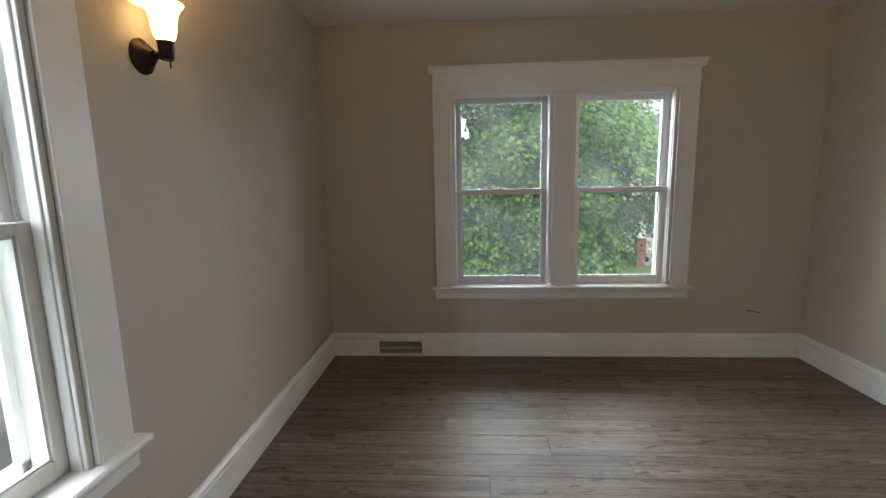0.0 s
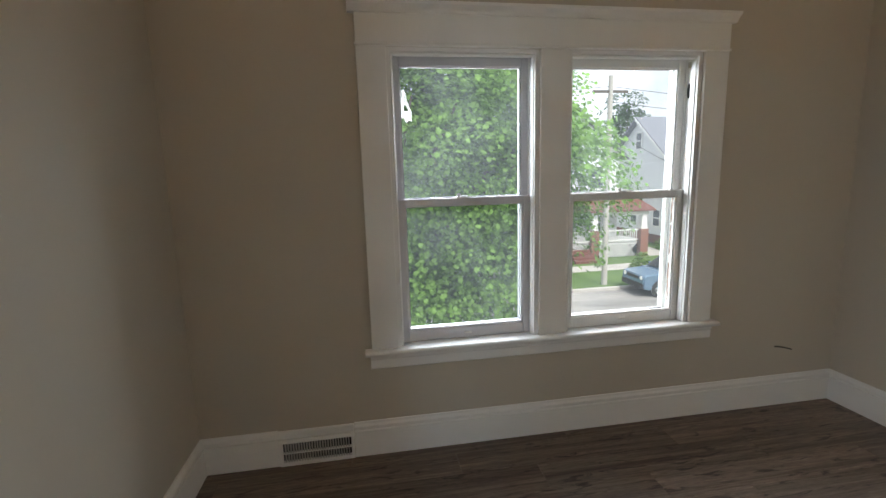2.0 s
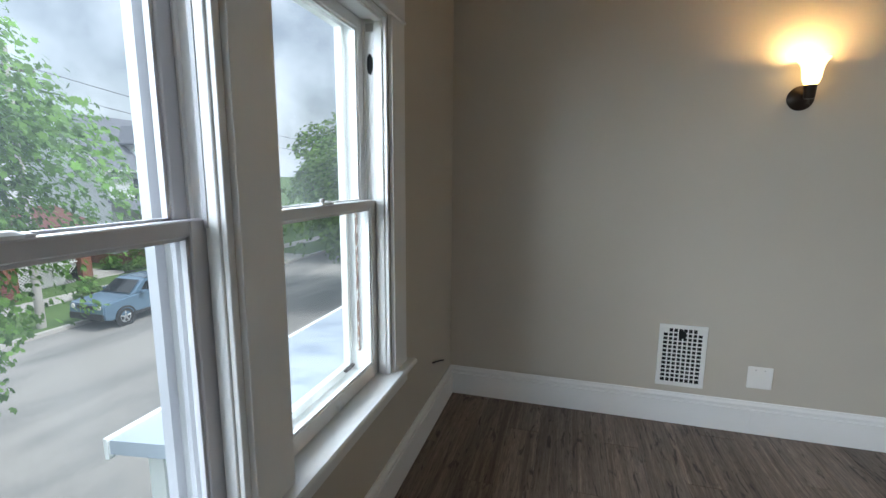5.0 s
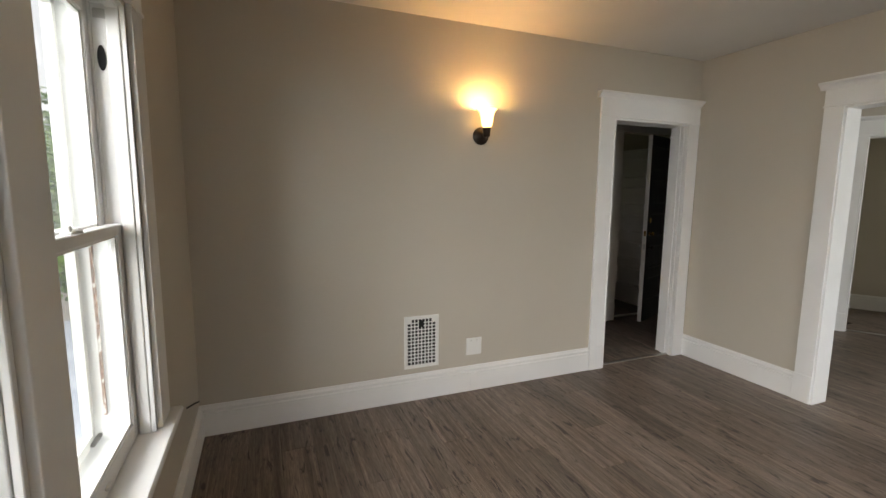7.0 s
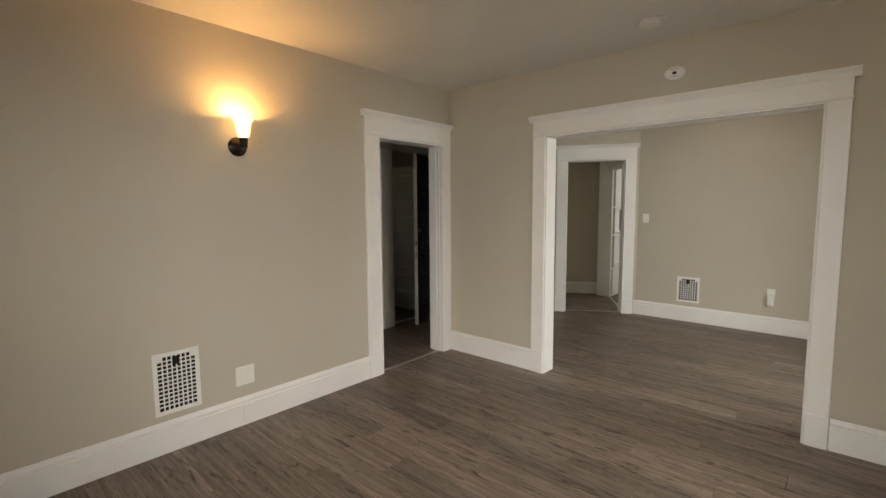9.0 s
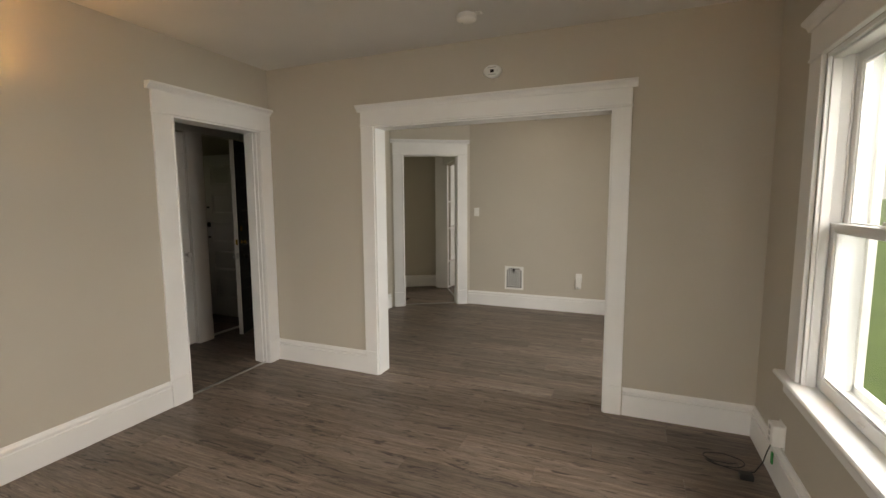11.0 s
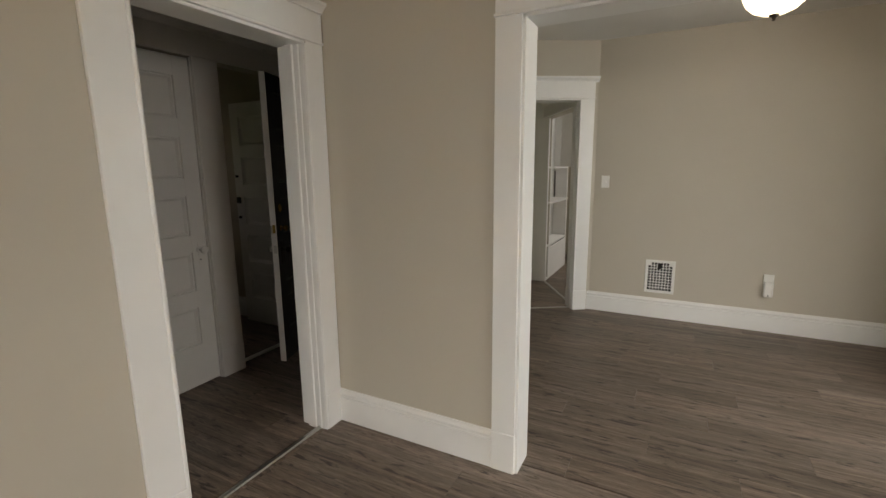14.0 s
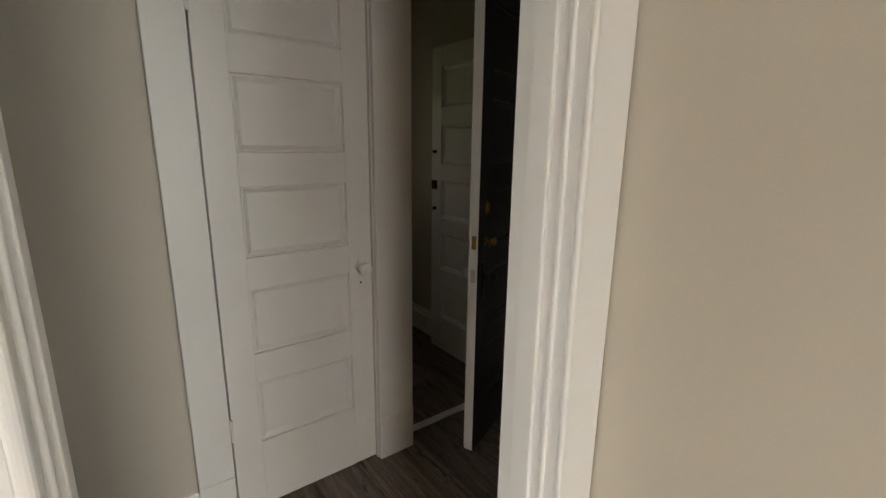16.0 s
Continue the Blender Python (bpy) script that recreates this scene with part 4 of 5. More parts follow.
def prism(pts, y0, y1, axis="y"):
    bm = bmesh.new()
    if axis == "y":
        a = [bm.verts.new((p, y0, q)) for p, q in pts]
        b = [bm.verts.new((p, y1, q)) for p, q in pts]
    else:
        a = [bm.verts.new((y0, p, q)) for p, q in pts]
        b = [bm.verts.new((y1, p, q)) for p, q in pts]
    n = len(pts)
    bm.faces.new(a)
    bm.faces.new(b[::-1])
    for i in range(n):
        bm.faces.new((a[i], b[i], b[(i + 1) % n], a[(i + 1) % n]))
    bmesh.ops.recalc_face_normals(bm, faces=bm.faces)
    return bm


def slope(p0, p1, a0, a1, axis, thick=0.16):
    """A roof slab whose edge runs from p0 to p1 (across, z), carried from a0 to a1."""
    return prism([p0, p1, (p1[0], p1[1] + thick), (p0[0], p0[1] + thick)], a0, a1, axis)


def house_window(house, x0, x1, z0, z1, y, out=-1, axis="x"):
    def bx(a, b, c, d, e, f):
        lo, hi = sorted((y + out * c, y + out * d))
        return box(a, lo, e, b, hi, f) if axis == "x" else box(lo, a, e, hi, b, f)
    fr = joined(bx(x0 - 0.1, x0, 0.0, 0.09, z0 - 0.1, z1 + 0.12), bx(x1, x1 + 0.1, 0.0, 0.09, z0 - 0.1, z1 + 0.12), bx(x0, x1, 0.0, 0.09, z1, z1 + 0.12), bx(x0, x1, 0.0, 0.1, z0 - 0.1, z0), bx(x0, x1, 0.045, 0.08, (z0 + z1) / 2 - 0.03, (z0 + z1) / 2 + 0.03))
    w = part("window", fr, M_TRIM, house)
    part("pane", bx(x0, x1, 0.04, 0.05, z0, z1), M_WINDARK, w)
    return w


# white house with a gable to the side, a dormer and a front porch
hA = thing("house", "white clapboard house with grey roof, dormer and front porch", "house", pose(-1.0, 0, 0))
AX0, AX1, AY0, AY1 = 22.6, 31.0, 31.0, 39.6
RID, EAV = 5.4, 1.95
part("wall", box(AX0, AY0, G + 0.7, AX1, AY1, EAV), M_SIDING, hA)
part("siding", siding(AX0, AX1, AY0, G + 0.7, EAV), M_SIDING, hA)
part("siding", siding(AY0, AY1, AX0, G + 0.7, EAV, "y"), M_SIDING, hA)
part("foundation", box(AX0 + 0.03, AY0 + 0.03, G - 0.1, AX1, AY1, G + 0.7), M_BRICK, hA)
part("gable", prism([(AY0, EAV), (AY1, EAV), ((AY0 + AY1) / 2, RID)], AX0 - 0.01, AX1, "x"), M_SIDING, hA)
ym = (AY0 + AY1) / 2
part("roof", slope((AY0 - 0.5, EAV - 0.35), (ym, RID + 0.02), AX0 - 0.45, AX1 + 0.45, "x"), M_SHINGLE, hA)
part("roof", slope((AY1 + 0.5, EAV - 0.35), (ym, RID + 0.02), AX0 - 0.45, AX1 + 0.45, "x"), M_SHINGLE, hA)
part("gutter", box(AX0 - 0.45, AY0 - 0.62, EAV - 0.32, AX1 + 0.45, AY0 - 0.48, EAV - 0.18, 0.03), M_TRIM, hA)
part("barge_board", slope((AY0 - 0.5, EAV - 0.52), (ym, RID - 0.15), AX0 - 0.5, AX0 - 0.44, "x", 0.22), M_TRIM, hA)
house_window(hA, ym - 0.35, ym + 0.35, 3.1, 4.3, AX0, -1, "y")
house_window(hA, 24.2, 25.0, -0.1, 1.25, AY0)
house_window(hA, 25.25, 26.05, -0.1, 1.25, AY0)
house_window(hA, 28.3, 29.1, -0.1, 1.25, AY0)
house_window(hA, AY0 + 1.2, AY0 + 2.0, -2.9, -1.7, AX0, -1, "y")
house_window(hA, AY0 + 4.2, AY0 + 5.0, -2.9, -1.7, AX0, -1, "y")
part("dormer", joined(box(25.3, 31.6, 2.3, 28.1, 34.2, 3.75), prism([(25.3, 3.75), (28.1, 3.75), (26.7, 4.85)], 31.6, 35.0)), M_SIDING, hA)
part("dormer_roof", joined(slope((24.95, 3.50), (26.7, 4.88), 31.3, 35.0, "y", 0.12), slope((28.45, 3.50), (26.7, 4.88), 31.3, 35.0, "y", 0.12)), M_SHINGLE, hA)
house_window(hA, 25.75, 26.55, 2.65, 3.55, 31.6)
house_window(hA, 26.85, 27.65, 2.65, 3.55, 31.6)
part("porch_floor", box(AX0, 28.4, G - 0.1, AX1, AY0, G + 0.75), M_BRICK, hA)
part("porch_roof", slope((28.0, -1.05), (AY0, -0.25), AX0 - 0.2, AX1 + 0.2, "x", 0.14), M_SHINGLE, hA)
part("porch_beam", box(AX0, 28.3, -1.35, AX1, 28.6, -1.0), M_TRIM, hA)
for x in (22.85, 25.6, 28.3, 30.7):
    part("column", box(x - 0.17, 28.35, G + 0.75, x + 0.17, 28.69, -1.3, 0.02), M_TRIM, hA)
for i in range(24):
    part("baluster", box(23.1 + 0.1 * i, 28.48, G + 0.75, 23.14 + 0.1 * i, 28.52, G + 1.5), M_DARK, hA)

# house with a brick-pier porch, mostly behind the tree
hB = thing("house", "white gabled house with a brick-pier porch and lattice skirt", "house")
part("wall", box(10.4, 31.0, G + 0.7, 17.3, 41.0, 2.6), M_SIDING, hB)
part("siding", siding(10.4, 17.3, 31.0, G + 0.7, 2.6), M_SIDING, hB)
part("gable", prism([(10.4, 2.6), (17.3, 2.6), (13.85, 5.6)], 31.0, 41.0), M_SIDING, hB)
part("roof", slope((9.9, 2.15), (13.85, 5.65), 30.5, 41.3, "y"), M_SHINGLE, hB)
part("roof", slope((17.8, 2.15), (13.85, 5.65), 30.5, 41.3, "y"), M_SHINGLE, hB)
part("foundation", box(10.45, 31.05, G - 0.1, 17.25, 41, G + 0.7), M_BRICK, hB)
for x in (11.6, 15.2):
    house_window(hB, x, x + 0.9, 0.2, 1.7, 31.0)
house_window(hB, 13.4, 14.3, 3.2, 4.2, 31.0)
house_window(hB, 15.0, 16.0, -2.9, -1.5, 31.0)
part("porch_floor", box(10.4, 28.6, G + 0.85, 17.9, 31.0, G + 1.0), M_TRIM, hB)
part("porch_roof", slope((28.0, -1.25), (31.0, -0.35), 10.0, 18.3, "x", 0.12), M_REDTRIM, hB)
part("porch_beam", box(10.3, 28.3, -1.5, 18.0, 28.6, -1.2), M_TRIM, hB)
for x in (10.7, 14.2, 17.7):
    part("pier", box(x - 0.27, 28.2, G - 0.1, x + 0.27, 28.75, G + 1.85), M_BRICK, hB)
    part("column", prism([(x - 0.22, G + 1.85), (x + 0.22, G + 1.85), (x + 0.15, -1.45), (x - 0.15, -1.45)], 28.28, 28.66), M_TRIM, hB)
part("rail", joined(box(11, 28.42, G + 1.75, 17.4, 28.52, G + 1.83), box(11, 28.44, G + 1.1, 17.4, 28.50, G + 1.17)), M_TRIM, hB)
for i in range(42):
    x = 11.1 + 0.15 * i
    part("baluster", box(x, 28.45, G + 1.17, x + 0.05, 28.49, G + 1.75), M_TRIM, hB)
lat = [sweep([(0, 0), (0.01, 0), (0.01, 0.05), (0, 0.05)], (11 + 0.16 * i, 28.5, G), (11.85 + 0.16 * i, 28.5, G + 0.85), (0, -1, 0)) for i in range(35)]
lat += [sweep([(0, 0), (0.01, 0), (0.01, 0.05), (0, 0.05)], (11.85 + 0.16 * i, 28.49, G), (11 + 0.16 * i, 28.49, G + 0.85), (0, -1, 0)) for i in range(35)]
part("lattice", joined(*lat), M_TRIM, hB)
# shade under the porch, put in as a near-black sheet
part("lattice_back", box(11, 28.56, G - 0.1, 17.4, 28.6, G + 0.85), M_DARK, hB)
stp = [box(12.3, 27.0 + 0.3 * i, G - 0.1, 13.7, 28.2, G + 0.17 * (i + 1)) for i in range(4)]
part("steps", joined(*stp), M_REDTRIM, hB)

# own lower roof outside the window, and the outer wall under it
mro = Mat("blue_grey_membrane", (0.30, 0.34, 0.40), 0.5)
a, _ = mro.noise(1.4, 5, (1.5, 0.5, 1), 0.6)
mro.color(mro.ramp(a, [(0.35, (0.24, 0.275, 0.33)), (0.5, (0.33, 0.365, 0.42)), (0.7, (0.39, 0.42, 0.47))]))
mro.rough(a, 0.35, 0.6)
pr = thing("porch_roof", "blue-grey membrane porch roof with water streaks below the window", "roof")
part("deck", slope((6.27, -0.72), (N_Y + WALL_T, -0.45), 2.2, 8.3, "x", 0.12), mro.m, pr)
part("edge_trim", box(2.18, 6.27, -0.76, 8.32, 6.31, -0.58, 0.004), M_TRIM, pr)
for x in (2.5, 8.0):
    part("post", box(x - 0.08, 6.0, G, x + 0.08, 6.16, -0.70), M_TRIM, pr)
solid("wall_outer", box(W_X - WALL_T, N_Y - 0.05, G - 0.2, 9.0, N_Y + WALL_T - 0.004, -0.02), M_SIDING, "white outer wall of the lower storey", "wall")

# neighbour's porch seen through the side window
nb = thing("neighbour_porch", "neighbouring porch with grey shingle roof and white gutter", "porch")
deck = []
for i in range(12):
    t0 = i / 12
    x0, x1 = -7.6 - 3.2 * t0, -7.6 - 3.2 * (t0 + 1 / 12) - 0.04
    z0, z1 = -1.55 + 0.6 * t0, -1.55 + 0.6 * (t0 + 1 / 12)
    deck.append(prism([(x0, z0 + 0.03), (x1, z1 + 0.012), (x1, z1 - 0.05), (x0, z0 - 0.03)], 2.0, 9.5))
part("shingle_roof", joined(*deck), M_SHINGLE, nb)
part("gutter", box(-7.6, 2.0, -1.68, -7.46, 9.5, -1.54, 0.02), M_TRIM, nb)
for y in (2.4, 8.2):
    part("post", box(-7.95, y - 0.09, G, -7.77, y + 0.09, -1.6), M_TRIM, nb)
part("porch_floor", box(-10.8, 2.1, G, -7.6, 8.4, G + 0.5), M_CONC, nb)
wk = thing("walkway", "pale concrete walkway between the houses", "pavement", kind="structure")
for i in range(8):
    o = new("slab", slab)
    o.parent = wk
    o.location = (-5.4, 0.5 + 1.5 * i * 0.66, G + 0.012)

# ---- plants ----


def leaf_material(name, dark, light):
    m = Mat(name, light, 0.6, spec=0.2)
    isl = m.t.nodes.new("ShaderNodeNewGeometry").outputs["Random Per Island"]
    c = m.ramp(isl, [(0.0, dark), (0.55, light), (1.0, tuple(min(1, v * 1.5) for v in light))])
    m.color(c)
    tl = m.node("ShaderNodeBsdfTranslucent")
    m.link(c, tl.inputs["Color"])
    mx = m.t.nodes.new("ShaderNodeMixShader")
    mx.inputs[0].default_value = 0.38
    m.link(m.b.outputs[0], mx.inputs[1])
    m.link(tl.outputs[0], mx.inputs[2])
    m.link(mx.outputs[0], m.t.nodes["Material Output"].inputs["Surface"])
    return m.m


M_LEAF = leaf_material("maple_leaf", (0.045, 0.10, 0.018), (0.13, 0.24, 0.05))
M_LEAF2 = leaf_material("light_leaf", (0.08, 0.14, 0.035), (0.17, 0.27, 0.075))
M_LEAF3 = leaf_material("dark_leaf", (0.03, 0.065, 0.03), (0.06, 0.11, 0.05))
mbk = Mat("bark", (0.1, 0.08, 0.06), 0.9)
a, _ = mbk.noise(14, 5, (1, 1, 0.25))
mbk.color(mbk.ramp(a, [(0.3, (0.05, 0.04, 0.03)), (0.7, (0.15, 0.125, 0.10))]))
mbk.bump(a, 0.8, 0.02)
M_BARK = mbk.m
MAPLE = [(0, -0.45), (0.22, -0.34), (0.50, -0.22), (0.30, -0.02), (0.52, 0.22), (0.20, 0.22), (0, 0.60), (-0.20, 0.22), (-0.52, 0.22), (-0.30, -0.02), (-0.50, -0.22), (-0.22, -0.34)]
SIMPLE = [(0, -0.5), (0.34, -0.1), (0.22, 0.3), (0, 0.55), (-0.26, 0.25), (-0.34, -0.12)]


def leaves(sprays, per, spread, size, shape, seed):
    """Leaves in drooping sprays; sprays are (centre, outward way)."""
    r = np.random.RandomState(seed)
    shp = np.array([(x, y, 0.0) for x, y in shape])
    k = len(shp)
    verts, faces = [], []
    for centre, way in sprays:
        w = np.array(way) + (0, 0, 1.0)
        w = w / np.linalg.norm(w)
        e1 = np.cross(w, (0.3, 0.2, 1.0))
        e1 /= np.linalg.norm(e1)
        e2 = np.cross(w, e1)
        for _ in range(per):
            ang, rad = r.uniform(0, 2 * np.pi), spread * np.sqrt(r.uniform(0, 1))
            p = np.array(centre) + e1 * rad * np.cos(ang) + e2 * rad * np.sin(ang) + w * (r.normal(0, 0.09 * spread / 0.5) - 0.35 * rad * rad / spread)
            n = w + r.normal(0, 0.38, 3)
            n /= np.linalg.norm(n)
            a = np.cross(n, r.normal(0, 1, 3))
            a /= np.linalg.norm(a)
            b = np.cross(n, a)
            s = size * r.uniform(0.65, 1.25)
            q = p + s * (shp[:, :1] * a + shp[:, 1:2] * b) + n * (-0.25 * s * (shp[:, :1] ** 2 + shp[:, 1:2] ** 2))
            i0 = len(verts)
            verts.extend(q.tolist())
            faces.append(tuple(range(i0, i0 + k)))
    me = bpy.data.meshes.new("crown")
    me.from_pydata(verts, [], faces)
    return me


def limb(points, r0, r1, seg=9):
    bm = bmesh.new()
    pts = [Vector(p) for p in points]
    rings = []
    for i, p in enumerate(pts):
        f = i / (len(pts) - 1)
        rr = r0 + (r1 - r0) * f
        d = (pts[min(i + 1, len(pts) - 1)] - pts[max(i - 1, 0)]).normalized()
        s = d.cross(Vector((0.2, 1, 0.1))).normalized()
        u = s.cross(d)
        rings.append([bm.verts.new(p + (s * math.cos(2 * math.pi * k / seg) + u * math.sin(2 * math.pi * k / seg)) * rr) for k in range(seg)])
    for a, b in zip(rings, rings[1:]):
        for k in range(seg):
            bm.faces.new((a[k], a[(k + 1) % seg], b[(k + 1) % seg], b[k]))
    bm.faces.new(rings[-1])
    return bm


def tree(x, y, z, centre, radii, label, n_sprays, per, spread, size, shape, mat, seed, trunk=0.2, low=-1.0, limbs=7, fill=0.75, taper=0.0):
    r = np.random.RandomState(seed)
    t = thing("tree", label, "tree", pose(x, y, z))
    c, rad = np.array(centre) - (x, y, z), np.array(radii)
    fork = Vector((c[0] * 0.3, c[1] * 0.3, max(1.5, c[2] - rad[2] * 0.75)))
    part("trunk", limb([(0, 0, -0.1), (0.03, 0.02, fork.z * 0.3), (fork.x * 0.6, fork.y * 0.6, fork.z * 0.7), fork, (c[0], c[1], c[2] + rad[2] * 0.5)], trunk, trunk * 0.25), M_BARK, t, "", True)
    for i in range(limbs):
        a = 2 * math.pi * i / limbs + r.uniform(-0.3, 0.3)
        up = r.uniform(-0.2, 0.8)
        end = Vector(c) + Vector((math.cos(a) * rad[0] * 0.75, math.sin(a) * rad[1] * 0.75, up * rad[2] * 0.6))
        mid = fork.lerp(end, 0.5) + Vector((0, 0, 0.35))
        part("limb", limb([fork, fork.lerp(mid, 0.5) + Vector((0, 0, 0.1)), mid, mid.lerp(end, 0.6), end], trunk * 0.4, trunk * 0.06, 7), M_BARK, t, "", True)
    sprays = []
    while len(sprays) < n_sprays:
        d = r.normal(0, 1, 3)
        d /= np.linalg.norm(d)
        if d[2] < low:
            continue
        lump = 1.0 + 0.14 * math.sin(3.1 * d[0] + seed) * math.cos(2.7 * d[1]) + 0.10 * math.sin(7 * d[2] + 4 * d[0])
        f = lump * (fill + (1 - fill) * r.uniform(0, 1)) if r.uniform() < 0.75 else r.uniform(0.35, 0.8)
        thin = 1 - taper * max(0.0, d[2])
        sprays.append((c + d * rad * f * (thin, thin, 1), d / rad * rad.mean()))
    me = leaves(sprays, per, spread, size, shape, seed)
    me.materials.append(mat)
    cr = new("crown", me)
    cr.parent = t
    tagged(cr, kind="stuff")
    return t


tree(-0.6, 9.9, G, (0.95, 9.9, 1.70), (3.6, 3.0, 3.75), "large green maple in full leaf before the window", 640, 170, 0.55, 0.080, MAPLE, M_LEAF, 3, 0.24, -1.0, 10, 0.6, 0.3)
tree(26.9, 25.9, G, (26.9, 25.9, 1.5), (2.7, 2.7, 3.9), "light green street tree before the white house", 260, 34, 0.8, 0.30, SIMPLE, M_LEAF2, 5, 0.2)
tree(19.5, 12.9, G, (20.5, 12.2, 0.4), (4.2, 4.2, 3.6), "light green tree down the street", 300, 36, 0.8, 0.26, SIMPLE, M_LEAF2, 7, 0.22)
tree(33.0, 17.0, G, (33.0, 17.0, 1.2), (6.0, 6.0, 5.6), "tall green tree far down the street", 320, 34, 1.1, 0.42, SIMPLE, M_LEAF, 8, 0.3)
tree(44.0, 24.0, G, (44.0, 24.0, 2.0), (7.5, 7.5, 6.5), "tall green tree far down the street", 320, 32, 1.3, 0.5, SIMPLE, M_LEAF2, 9, 0.3)
tree(27.0, 46.0, G, (27.0, 46.0, 3.6), (2.6, 2.6, 6.2), "dark tree behind the white house", 160, 34, 0.7, 0.3, SIMPLE, M_LEAF3, 10, 0.3)
tree(4.0, 36.0, G, (4.0, 36.0, 1.5), (6.5, 5.0, 6.0), "green tree across the street", 300, 34, 1.1, 0.4, SIMPLE, M_LEAF, 11, 0.3)
tree(-7.0, 34.0, G, (-7.0, 34.0, 1.5), (6.5, 5.0, 6.0), "green tree across the street", 260, 34, 1.1, 0.4, SIMPLE, M_LEAF2, 12, 0.3)
tree(-13.0, 15.0, G, (-13.0, 15.0, 0.2), (4.5, 4.5, 5.0), "green tree beside the neighbouring porch", 240, 34, 0.9, 0.34, SIMPLE, M_LEAF2, 13, 0.25)


def shrub(name, centre, radii, n, seed, label, mat, size=0.13):
    r = np.random.RandomState(seed)
    s = thing(name, label, name, pose(*centre))
    sprays = []
    for _ in range(n):
        d = r.normal(0, 1, 3)
        d /= np.linalg.norm(d)
        d[2] = abs(d[2])
        sprays.append((d * np.array(radii) * r.uniform(0.55, 1.05), d))
    me = leaves(sprays, 26, 0.26, size, SIMPLE, seed)
    me.materials.append(mat)
    o = new("foliage", me)
    o.parent = s
    tagged(o, kind="stuff")
    part("stem", limb([(0, 0, -0.05), (0.05, 0, radii[2] * 0.3), (0.1, 0.05, radii[2] * 0.7)], 0.06, 0.02), M_BARK, s)
    return s


shrub("bush", (20.9, 27.6, G), (1.35, 1.2, 2.1), 110, 21, "round green bush beside the porch", M_LEAF2)
shrub("bush", (20.4, 29.9, G), (0.6, 0.6, 0.9), 40, 22, "small green bush by the foundation", M_LEAF)
shrub("bush", (14.9, 24.2, G), (0.7, 0.6, 1.1), 46, 23, "small green bush on the tree lawn", M_LEAF2)
hedge = thing("hedge", "clipped green hedge before the porch", "hedge", pose(26.4, 27.2, G))
rh = np.random.RandomState(31)
hs = []
for _ in range(300):
    p = np.array([rh.uniform(-3.2, 3.6), rh.uniform(-0.45, 0.45), rh.uniform(0.1, 1.25)])
    ax = rh.randint(3)
    if ax == 1:
        p[1] = -0.45
    elif ax == 2:
        p[2] = 1.25
    hs.append((p, np.array([0, -1.0 if ax == 1 else 0.0, 0.5])))
hm = leaves(hs, 30, 0.24, 0.11, SIMPLE, 31)
hm.materials.append(M_LEAF)
ho = new("foliage", hm)
ho.parent = hedge
tagged(ho, kind="stuff")

# ---- parked car ----
M_CAR = Mat("car_paint", (0.15, 0.24, 0.34), 0.25, 0.3)
M_CAR.set("Coat Weight", 0.6)
M_CAR = M_CAR.m
M_CARGLASS = Mat("car_glass", (0.02, 0.025, 0.03), 0.05).m
M_RIM = Mat("alloy", (0.62, 0.62, 0.62), 0.3, 0.8).m
M_CARBLACK = Mat("car_black_plastic", (0.02, 0.02, 0.021), 0.6).m
M_HEAD = Mat("head_lamp_glass", (0.75, 0.75, 0.72), 0.1).m
M_AMBER = Mat("red_lamp_and_reflection", (0.6, 0.06, 0.03), 0.3).m
car = thing("car", "blue-grey compact off-road car parked at the far kerb", "car", pose(12.02, 19.62, G - 0.13))
L, Wd = 4.23, 1.8


def car_loft(stations, bev=0.05):
    """Side outline of (x, z), carried across the width with rounded edges."""
    bm = prism(stations, 0.0, Wd)
    bmesh.ops.bevel(bm, geom=bm.edges[:], offset=bev, segments=3, affect="EDGES")
    return bm


lower = [(0.02, 0.42), (0.0, 0.60), (0.04, 0.98), (0.16, 1.05), (1.15, 1.13), (1.25, 1.15), (4.1, 1.16), (4.2, 1.05), (4.23, 0.60), (4.18, 0.42), (3.95, 0.34), (0.25, 0.34)]
part("body", car_loft(lower), M_CAR, car, "", True)
cabin = [(1.20, 1.12), (1.85, 1.62), (2.1, 1.67), (3.85, 1.66), (4.02, 1.60), (4.16, 1.12)]
cb = prism(cabin, 0.07, Wd - 0.07)
for v in cb.verts:
    if v.co.z > 1.3:
        v.co.y = Wd / 2 + (v.co.y - Wd / 2) * 0.86
bmesh.ops.bevel(cb, geom=cb.edges[:], offset=0.05, segments=3, affect="EDGES")
part("cabin", cb, M_CAR, car, "", True)


def side_glass(pts, y):
    bm = bmesh.new()
    sgn = -1 if y < 0.5 else 1
    vs = []
    for x, z in pts:
        lean = 0.07 + 0.115 * (z - 1.12) / 0.5
        yy = (lean if sgn < 0 else Wd - lean) + sgn * 0.008
        vs.append(bm.verts.new((x, yy, z)))
    bm.faces.new(vs if sgn < 0 else vs[::-1])
    bmesh.ops.solidify(bm, geom=bm.faces[:], thickness=0.006)
    return bm


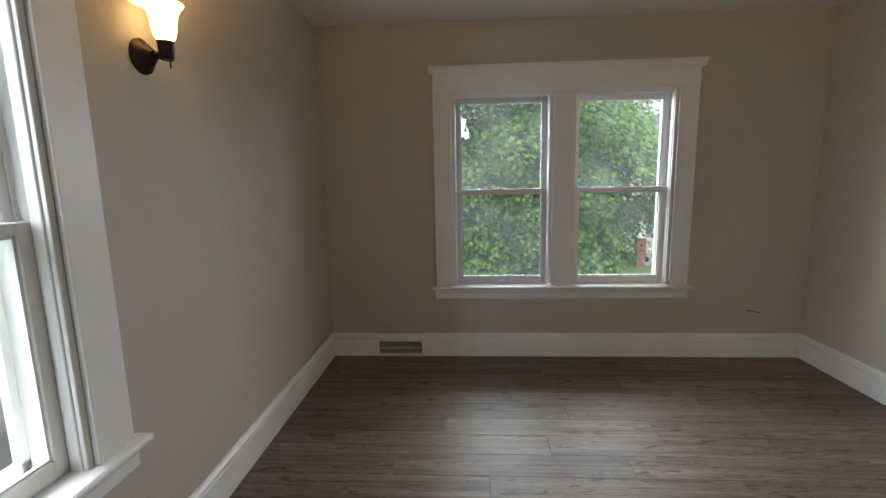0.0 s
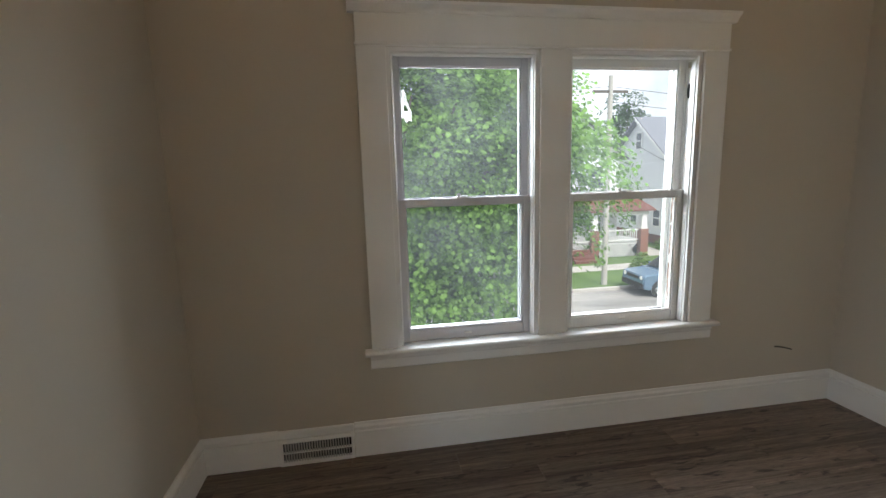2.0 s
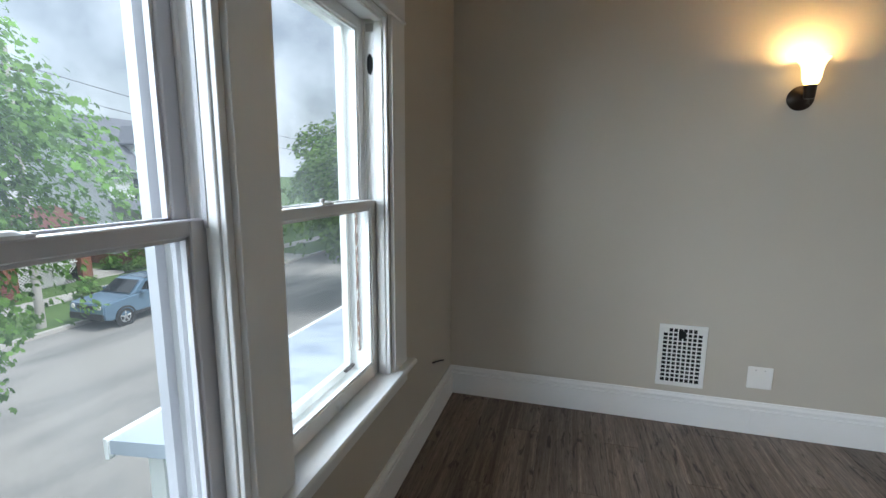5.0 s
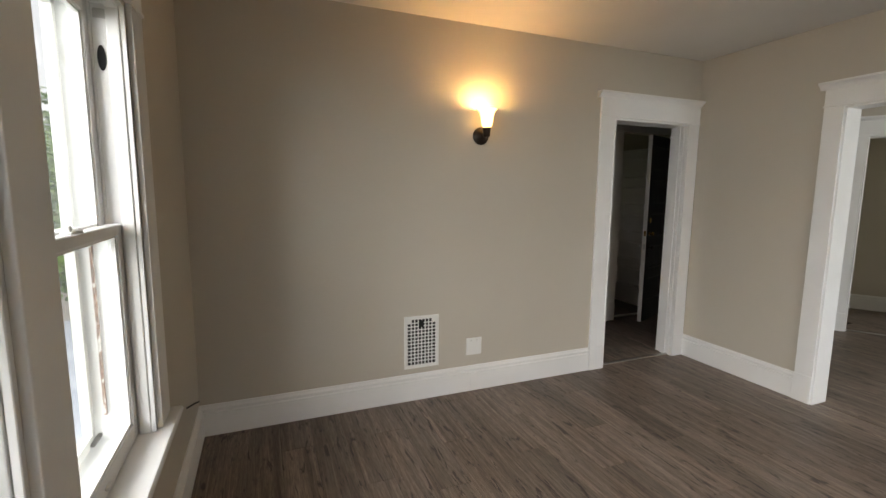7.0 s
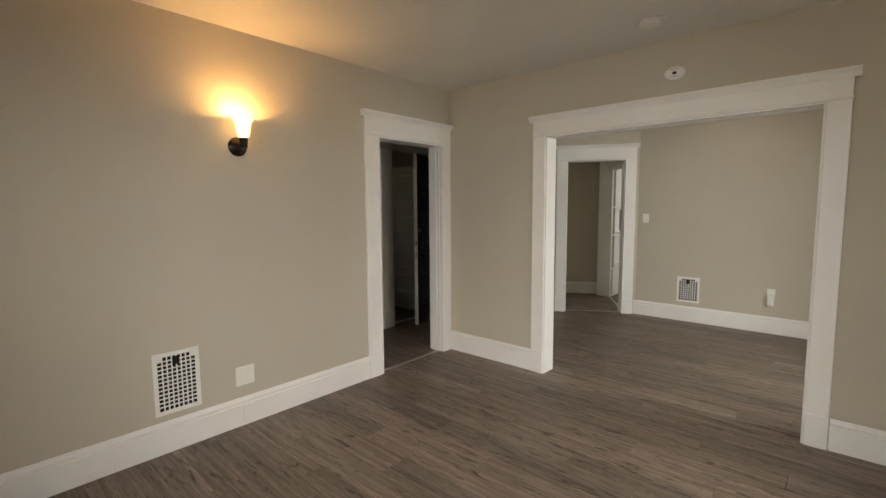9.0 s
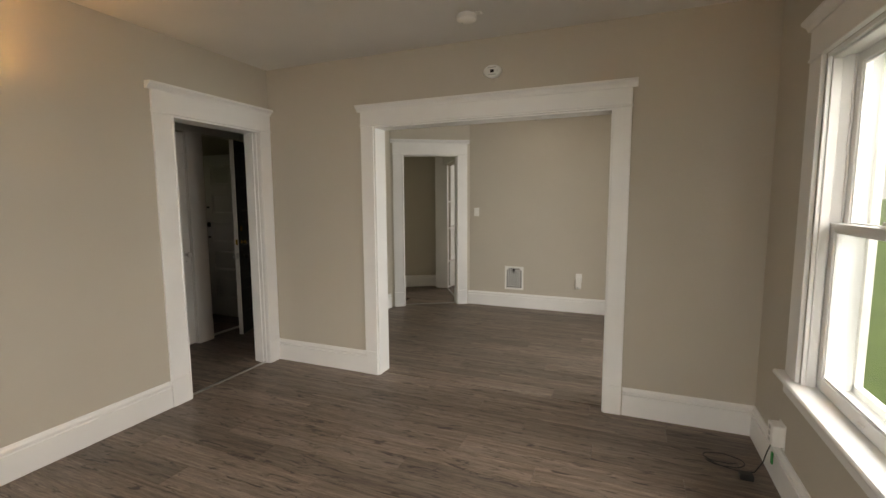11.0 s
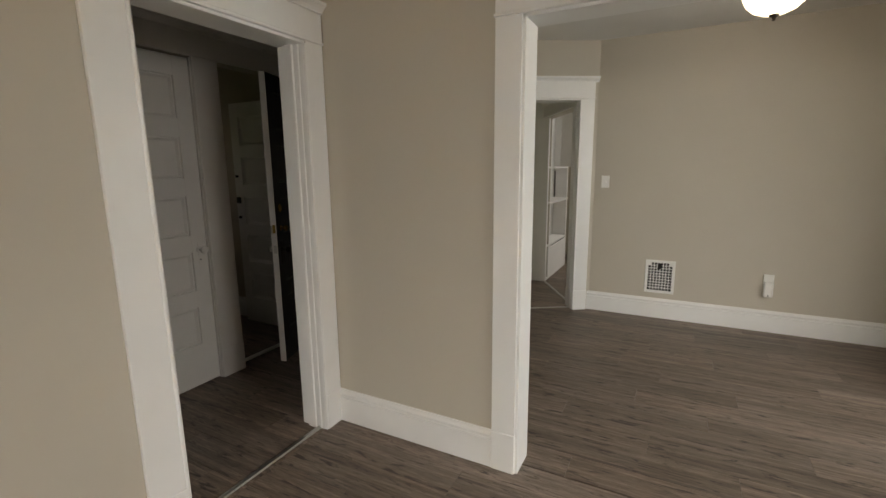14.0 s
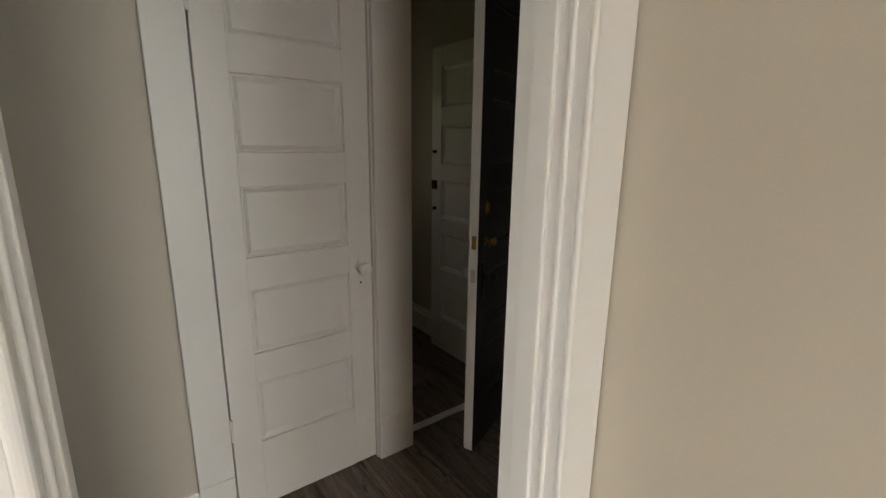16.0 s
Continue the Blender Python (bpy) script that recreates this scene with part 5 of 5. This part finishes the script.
for y in (0, Wd):
    part("side_window", side_glass([(1.62, 1.19), (1.98, 1.53), (2.55, 1.56), (2.55, 1.19)], y), M_CARGLASS, car)
    part("side_window", side_glass([(2.64, 1.19), (2.64, 1.56), (3.30, 1.56), (3.36, 1.19)], y), M_CARGLASS, car)
    part("side_window", side_glass([(3.44, 1.24), (3.40, 1.54), (3.74, 1.52), (3.86, 1.24)], y), M_CARGLASS, car)
    s = 1 if y else -1
    part("roof_rail", tube([(2.0, y - s * 0.2, 1.66), (2.2, y - s * 0.2, 1.73), (3.7, y - s * 0.2, 1.73), (3.85, y - s * 0.2, 1.66)], 0.02), M_CARBLACK, car)
    part("mirror", moved(box(-0.1, -0.09, -0.07, 0.1, 0.09, 0.08, 0.04, 3), pose(1.62, y + s * 0.1, 1.2)), M_CAR, car)
    part("door_handle", box(2.35, y - 0.012, 1.02, 2.53, y + 0.012, 1.06, 0.006), M_CARBLACK, car)
    part("sill", box(1.15, y - 0.02, 0.32, 3.05, y + 0.02, 0.46, 0.01), M_CARBLACK, car)
    # a red reflection on the door, put into a coloured strip
    part("marker", box(2.36, y - 0.013, 0.96, 2.62, y + 0.013, 1.08, 0.01), M_AMBER, car, "coloured strip for a red reflection on the door")
    for x in (0.86, 3.43):
        arch = moved(turned([(0.36, 0.0), (0.43, 0.0), (0.43, 0.03), (0.36, 0.03)], 28), pose(x, y + s * 0.012 + (0.015 if s < 0 else -0.015), 0.37, 90))
        part("wheel_arch", arch, M_CARBLACK, car)
        wh = thing("wheel", "", "")
        wh.parent = car
        for k in ("label", "category"):
            if k in wh:
                del wh[k]
        wh.location = (x, y - s * 0.11, 0.355)
        wh.rotation_euler = (radians(90), 0, 0)
        part("tyre", turned([(0.22, -0.11), (0.33, -0.115), (0.355, -0.08), (0.355, 0.08), (0.33, 0.115), (0.22, 0.11), (0.22, -0.11)], 32), M_RUBBER, wh, "", True)
        spokes = [moved(box(-0.03, 0.03, -0.02, 0.03, 0.23, 0.02, 0.008), pose(0, 0, (0.1 if s < 0 else -0.1), 0, 0, 72 * i)) for i in range(5)]
        part("rim", joined(turned([(0.19, -0.10), (0.235, -0.11), (0.235, 0.11), (0.19, 0.10)], 28), moved(turned([(0, -0.02), (0.06, -0.02), (0.06, 0.02), (0, 0.02)], 20), pose(0, 0, (0.1 if s < 0 else -0.1))), *spokes), M_RIM, wh)
ws = bmesh.new()
ws.faces.new([ws.verts.new(p) for p in ((1.255, 0.17, 1.18), (1.80, 0.27, 1.595), (1.80, Wd - 0.27, 1.595), (1.255, Wd - 0.17, 1.18))])
bmesh.ops.translate(ws, verts=ws.verts, vec=(-0.02, 0, 0.02))
bmesh.ops.solidify(ws, geom=ws.faces[:], thickness=0.01)
part("windscreen", ws, M_CARGLASS, car)
part("grille", box(-0.012, 0.45, 0.82, 0.05, 1.35, 0.96, 0.01), M_CARBLACK, car)
part("bumper", box(-0.04, 0.05, 0.40, 0.12, Wd - 0.05, 0.66, 0.04, 3), M_CARBLACK, car)
for y in (0.24, Wd - 0.24):
    part("headlight", moved(turned([(0, 0), (0.10, 0), (0.085, 0.03), (0, 0.04)], 24), pose(0.03, y, 0.9, 0, -90, 0)), M_HEAD, car)
    part("tail_light", box(4.19, y - 0.1, 0.85, 4.245, y + 0.1, 1.05, 0.02), M_AMBER, car)

# ---- pole and wires ----
up = thing("utility_pole", "grey wooden utility pole at the far kerb", "utility pole", pose(11.4, 22.0, G))
part("pole", limb([(0, 0, -0.2), (0, 0, 4), (0.02, 0, 10.2)], 0.15, 0.11, 14), M_CONC, up, "", True)
part("crossarm", box(-0.9, -0.06, 9.4, 0.9, 0.06, 9.53, 0.01), M_BARK, up)


def wire(a, b, sag, name="overhead_wire"):
    a, b = Vector(a), Vector(b)
    pts = [a.lerp(b, i / 24) - Vector((0, 0, sag * 4 * (i / 24) * (1 - i / 24))) for i in range(25)]
    solid(name, tube(pts, 0.013, 5), M_RUBBER, "thin black overhead wire along the street", "cable", "thing")


wire((11.4, 22.0, 5.4), (60, 24, 5.2), 1.2)
wire((11.4, 22.0, 4.7), (60, 24, 4.4), 1.3)
wire((11.4, 22.0, 3.6), (24.5, 30.9, 1.0), 0.5)
wire((-40, 20.0, 5.4), (11.4, 22.0, 5.4), 1.2)

# ---- floor planks ----
floor = thing("floor", "grey-brown wood-look plank floor", "floor", kind="structure")
sub = joined(box(W_X - 0.1, R2_S - 0.1, -0.20, E_X + 0.2, N_Y, -0.012), box(E_X + 0.2, -1.96, -0.20, 5.3, 1.8, -0.012), box(-0.4, -6.4, -0.20, 5.0, R2_S - 0.1, -0.012))
part("subfloor", sub, M_DARK, floor)
rng = random.Random(11)
PW, PL = 0.182, 1.22


def lay(x0, x1, y0, y1, phase, clip=None):
    n = int(math.ceil((y1 - y0) / PW))
    for i in range(n):
        a, b = y0 + i * PW, min(y0 + (i + 1) * PW, y1)
        x = x0 - ((i * 0.37 + phase + rng.uniform(-0.08, 0.08)) % 1.0) * PL
        while x < x1:
            p, q = max(x, x0), min(x + PL, x1)
            if q - p > 0.02 and b - a > 0.01 and not (clip and clip((p + q) / 2, (a + b) / 2)):
                part("plank", box(p + 0.0006, a + 0.0006, -0.012, q - 0.0006, b - 0.0006, rng.uniform(-0.0003, 0.0003), 0.0012), M_PLANK, floor)
            x += PL


lay(W_X, E_X, S_Y - 0.07, N_Y, 0.2)
lay(R2_W, E_X, R2_S, S_Y - 0.0706, 0.7)
lay(E_X + 0.0006, 3.815, -1.95, 1.70, 0.4)
lay(3.8156, 5.18, -1.49, -0.59, 0.9)
lay(-0.2, 4.4, -6.2, R2_S - 0.0006, 0.1, lambda x, y: x < 1.0 or (x > 2.8 and y < -5.2))
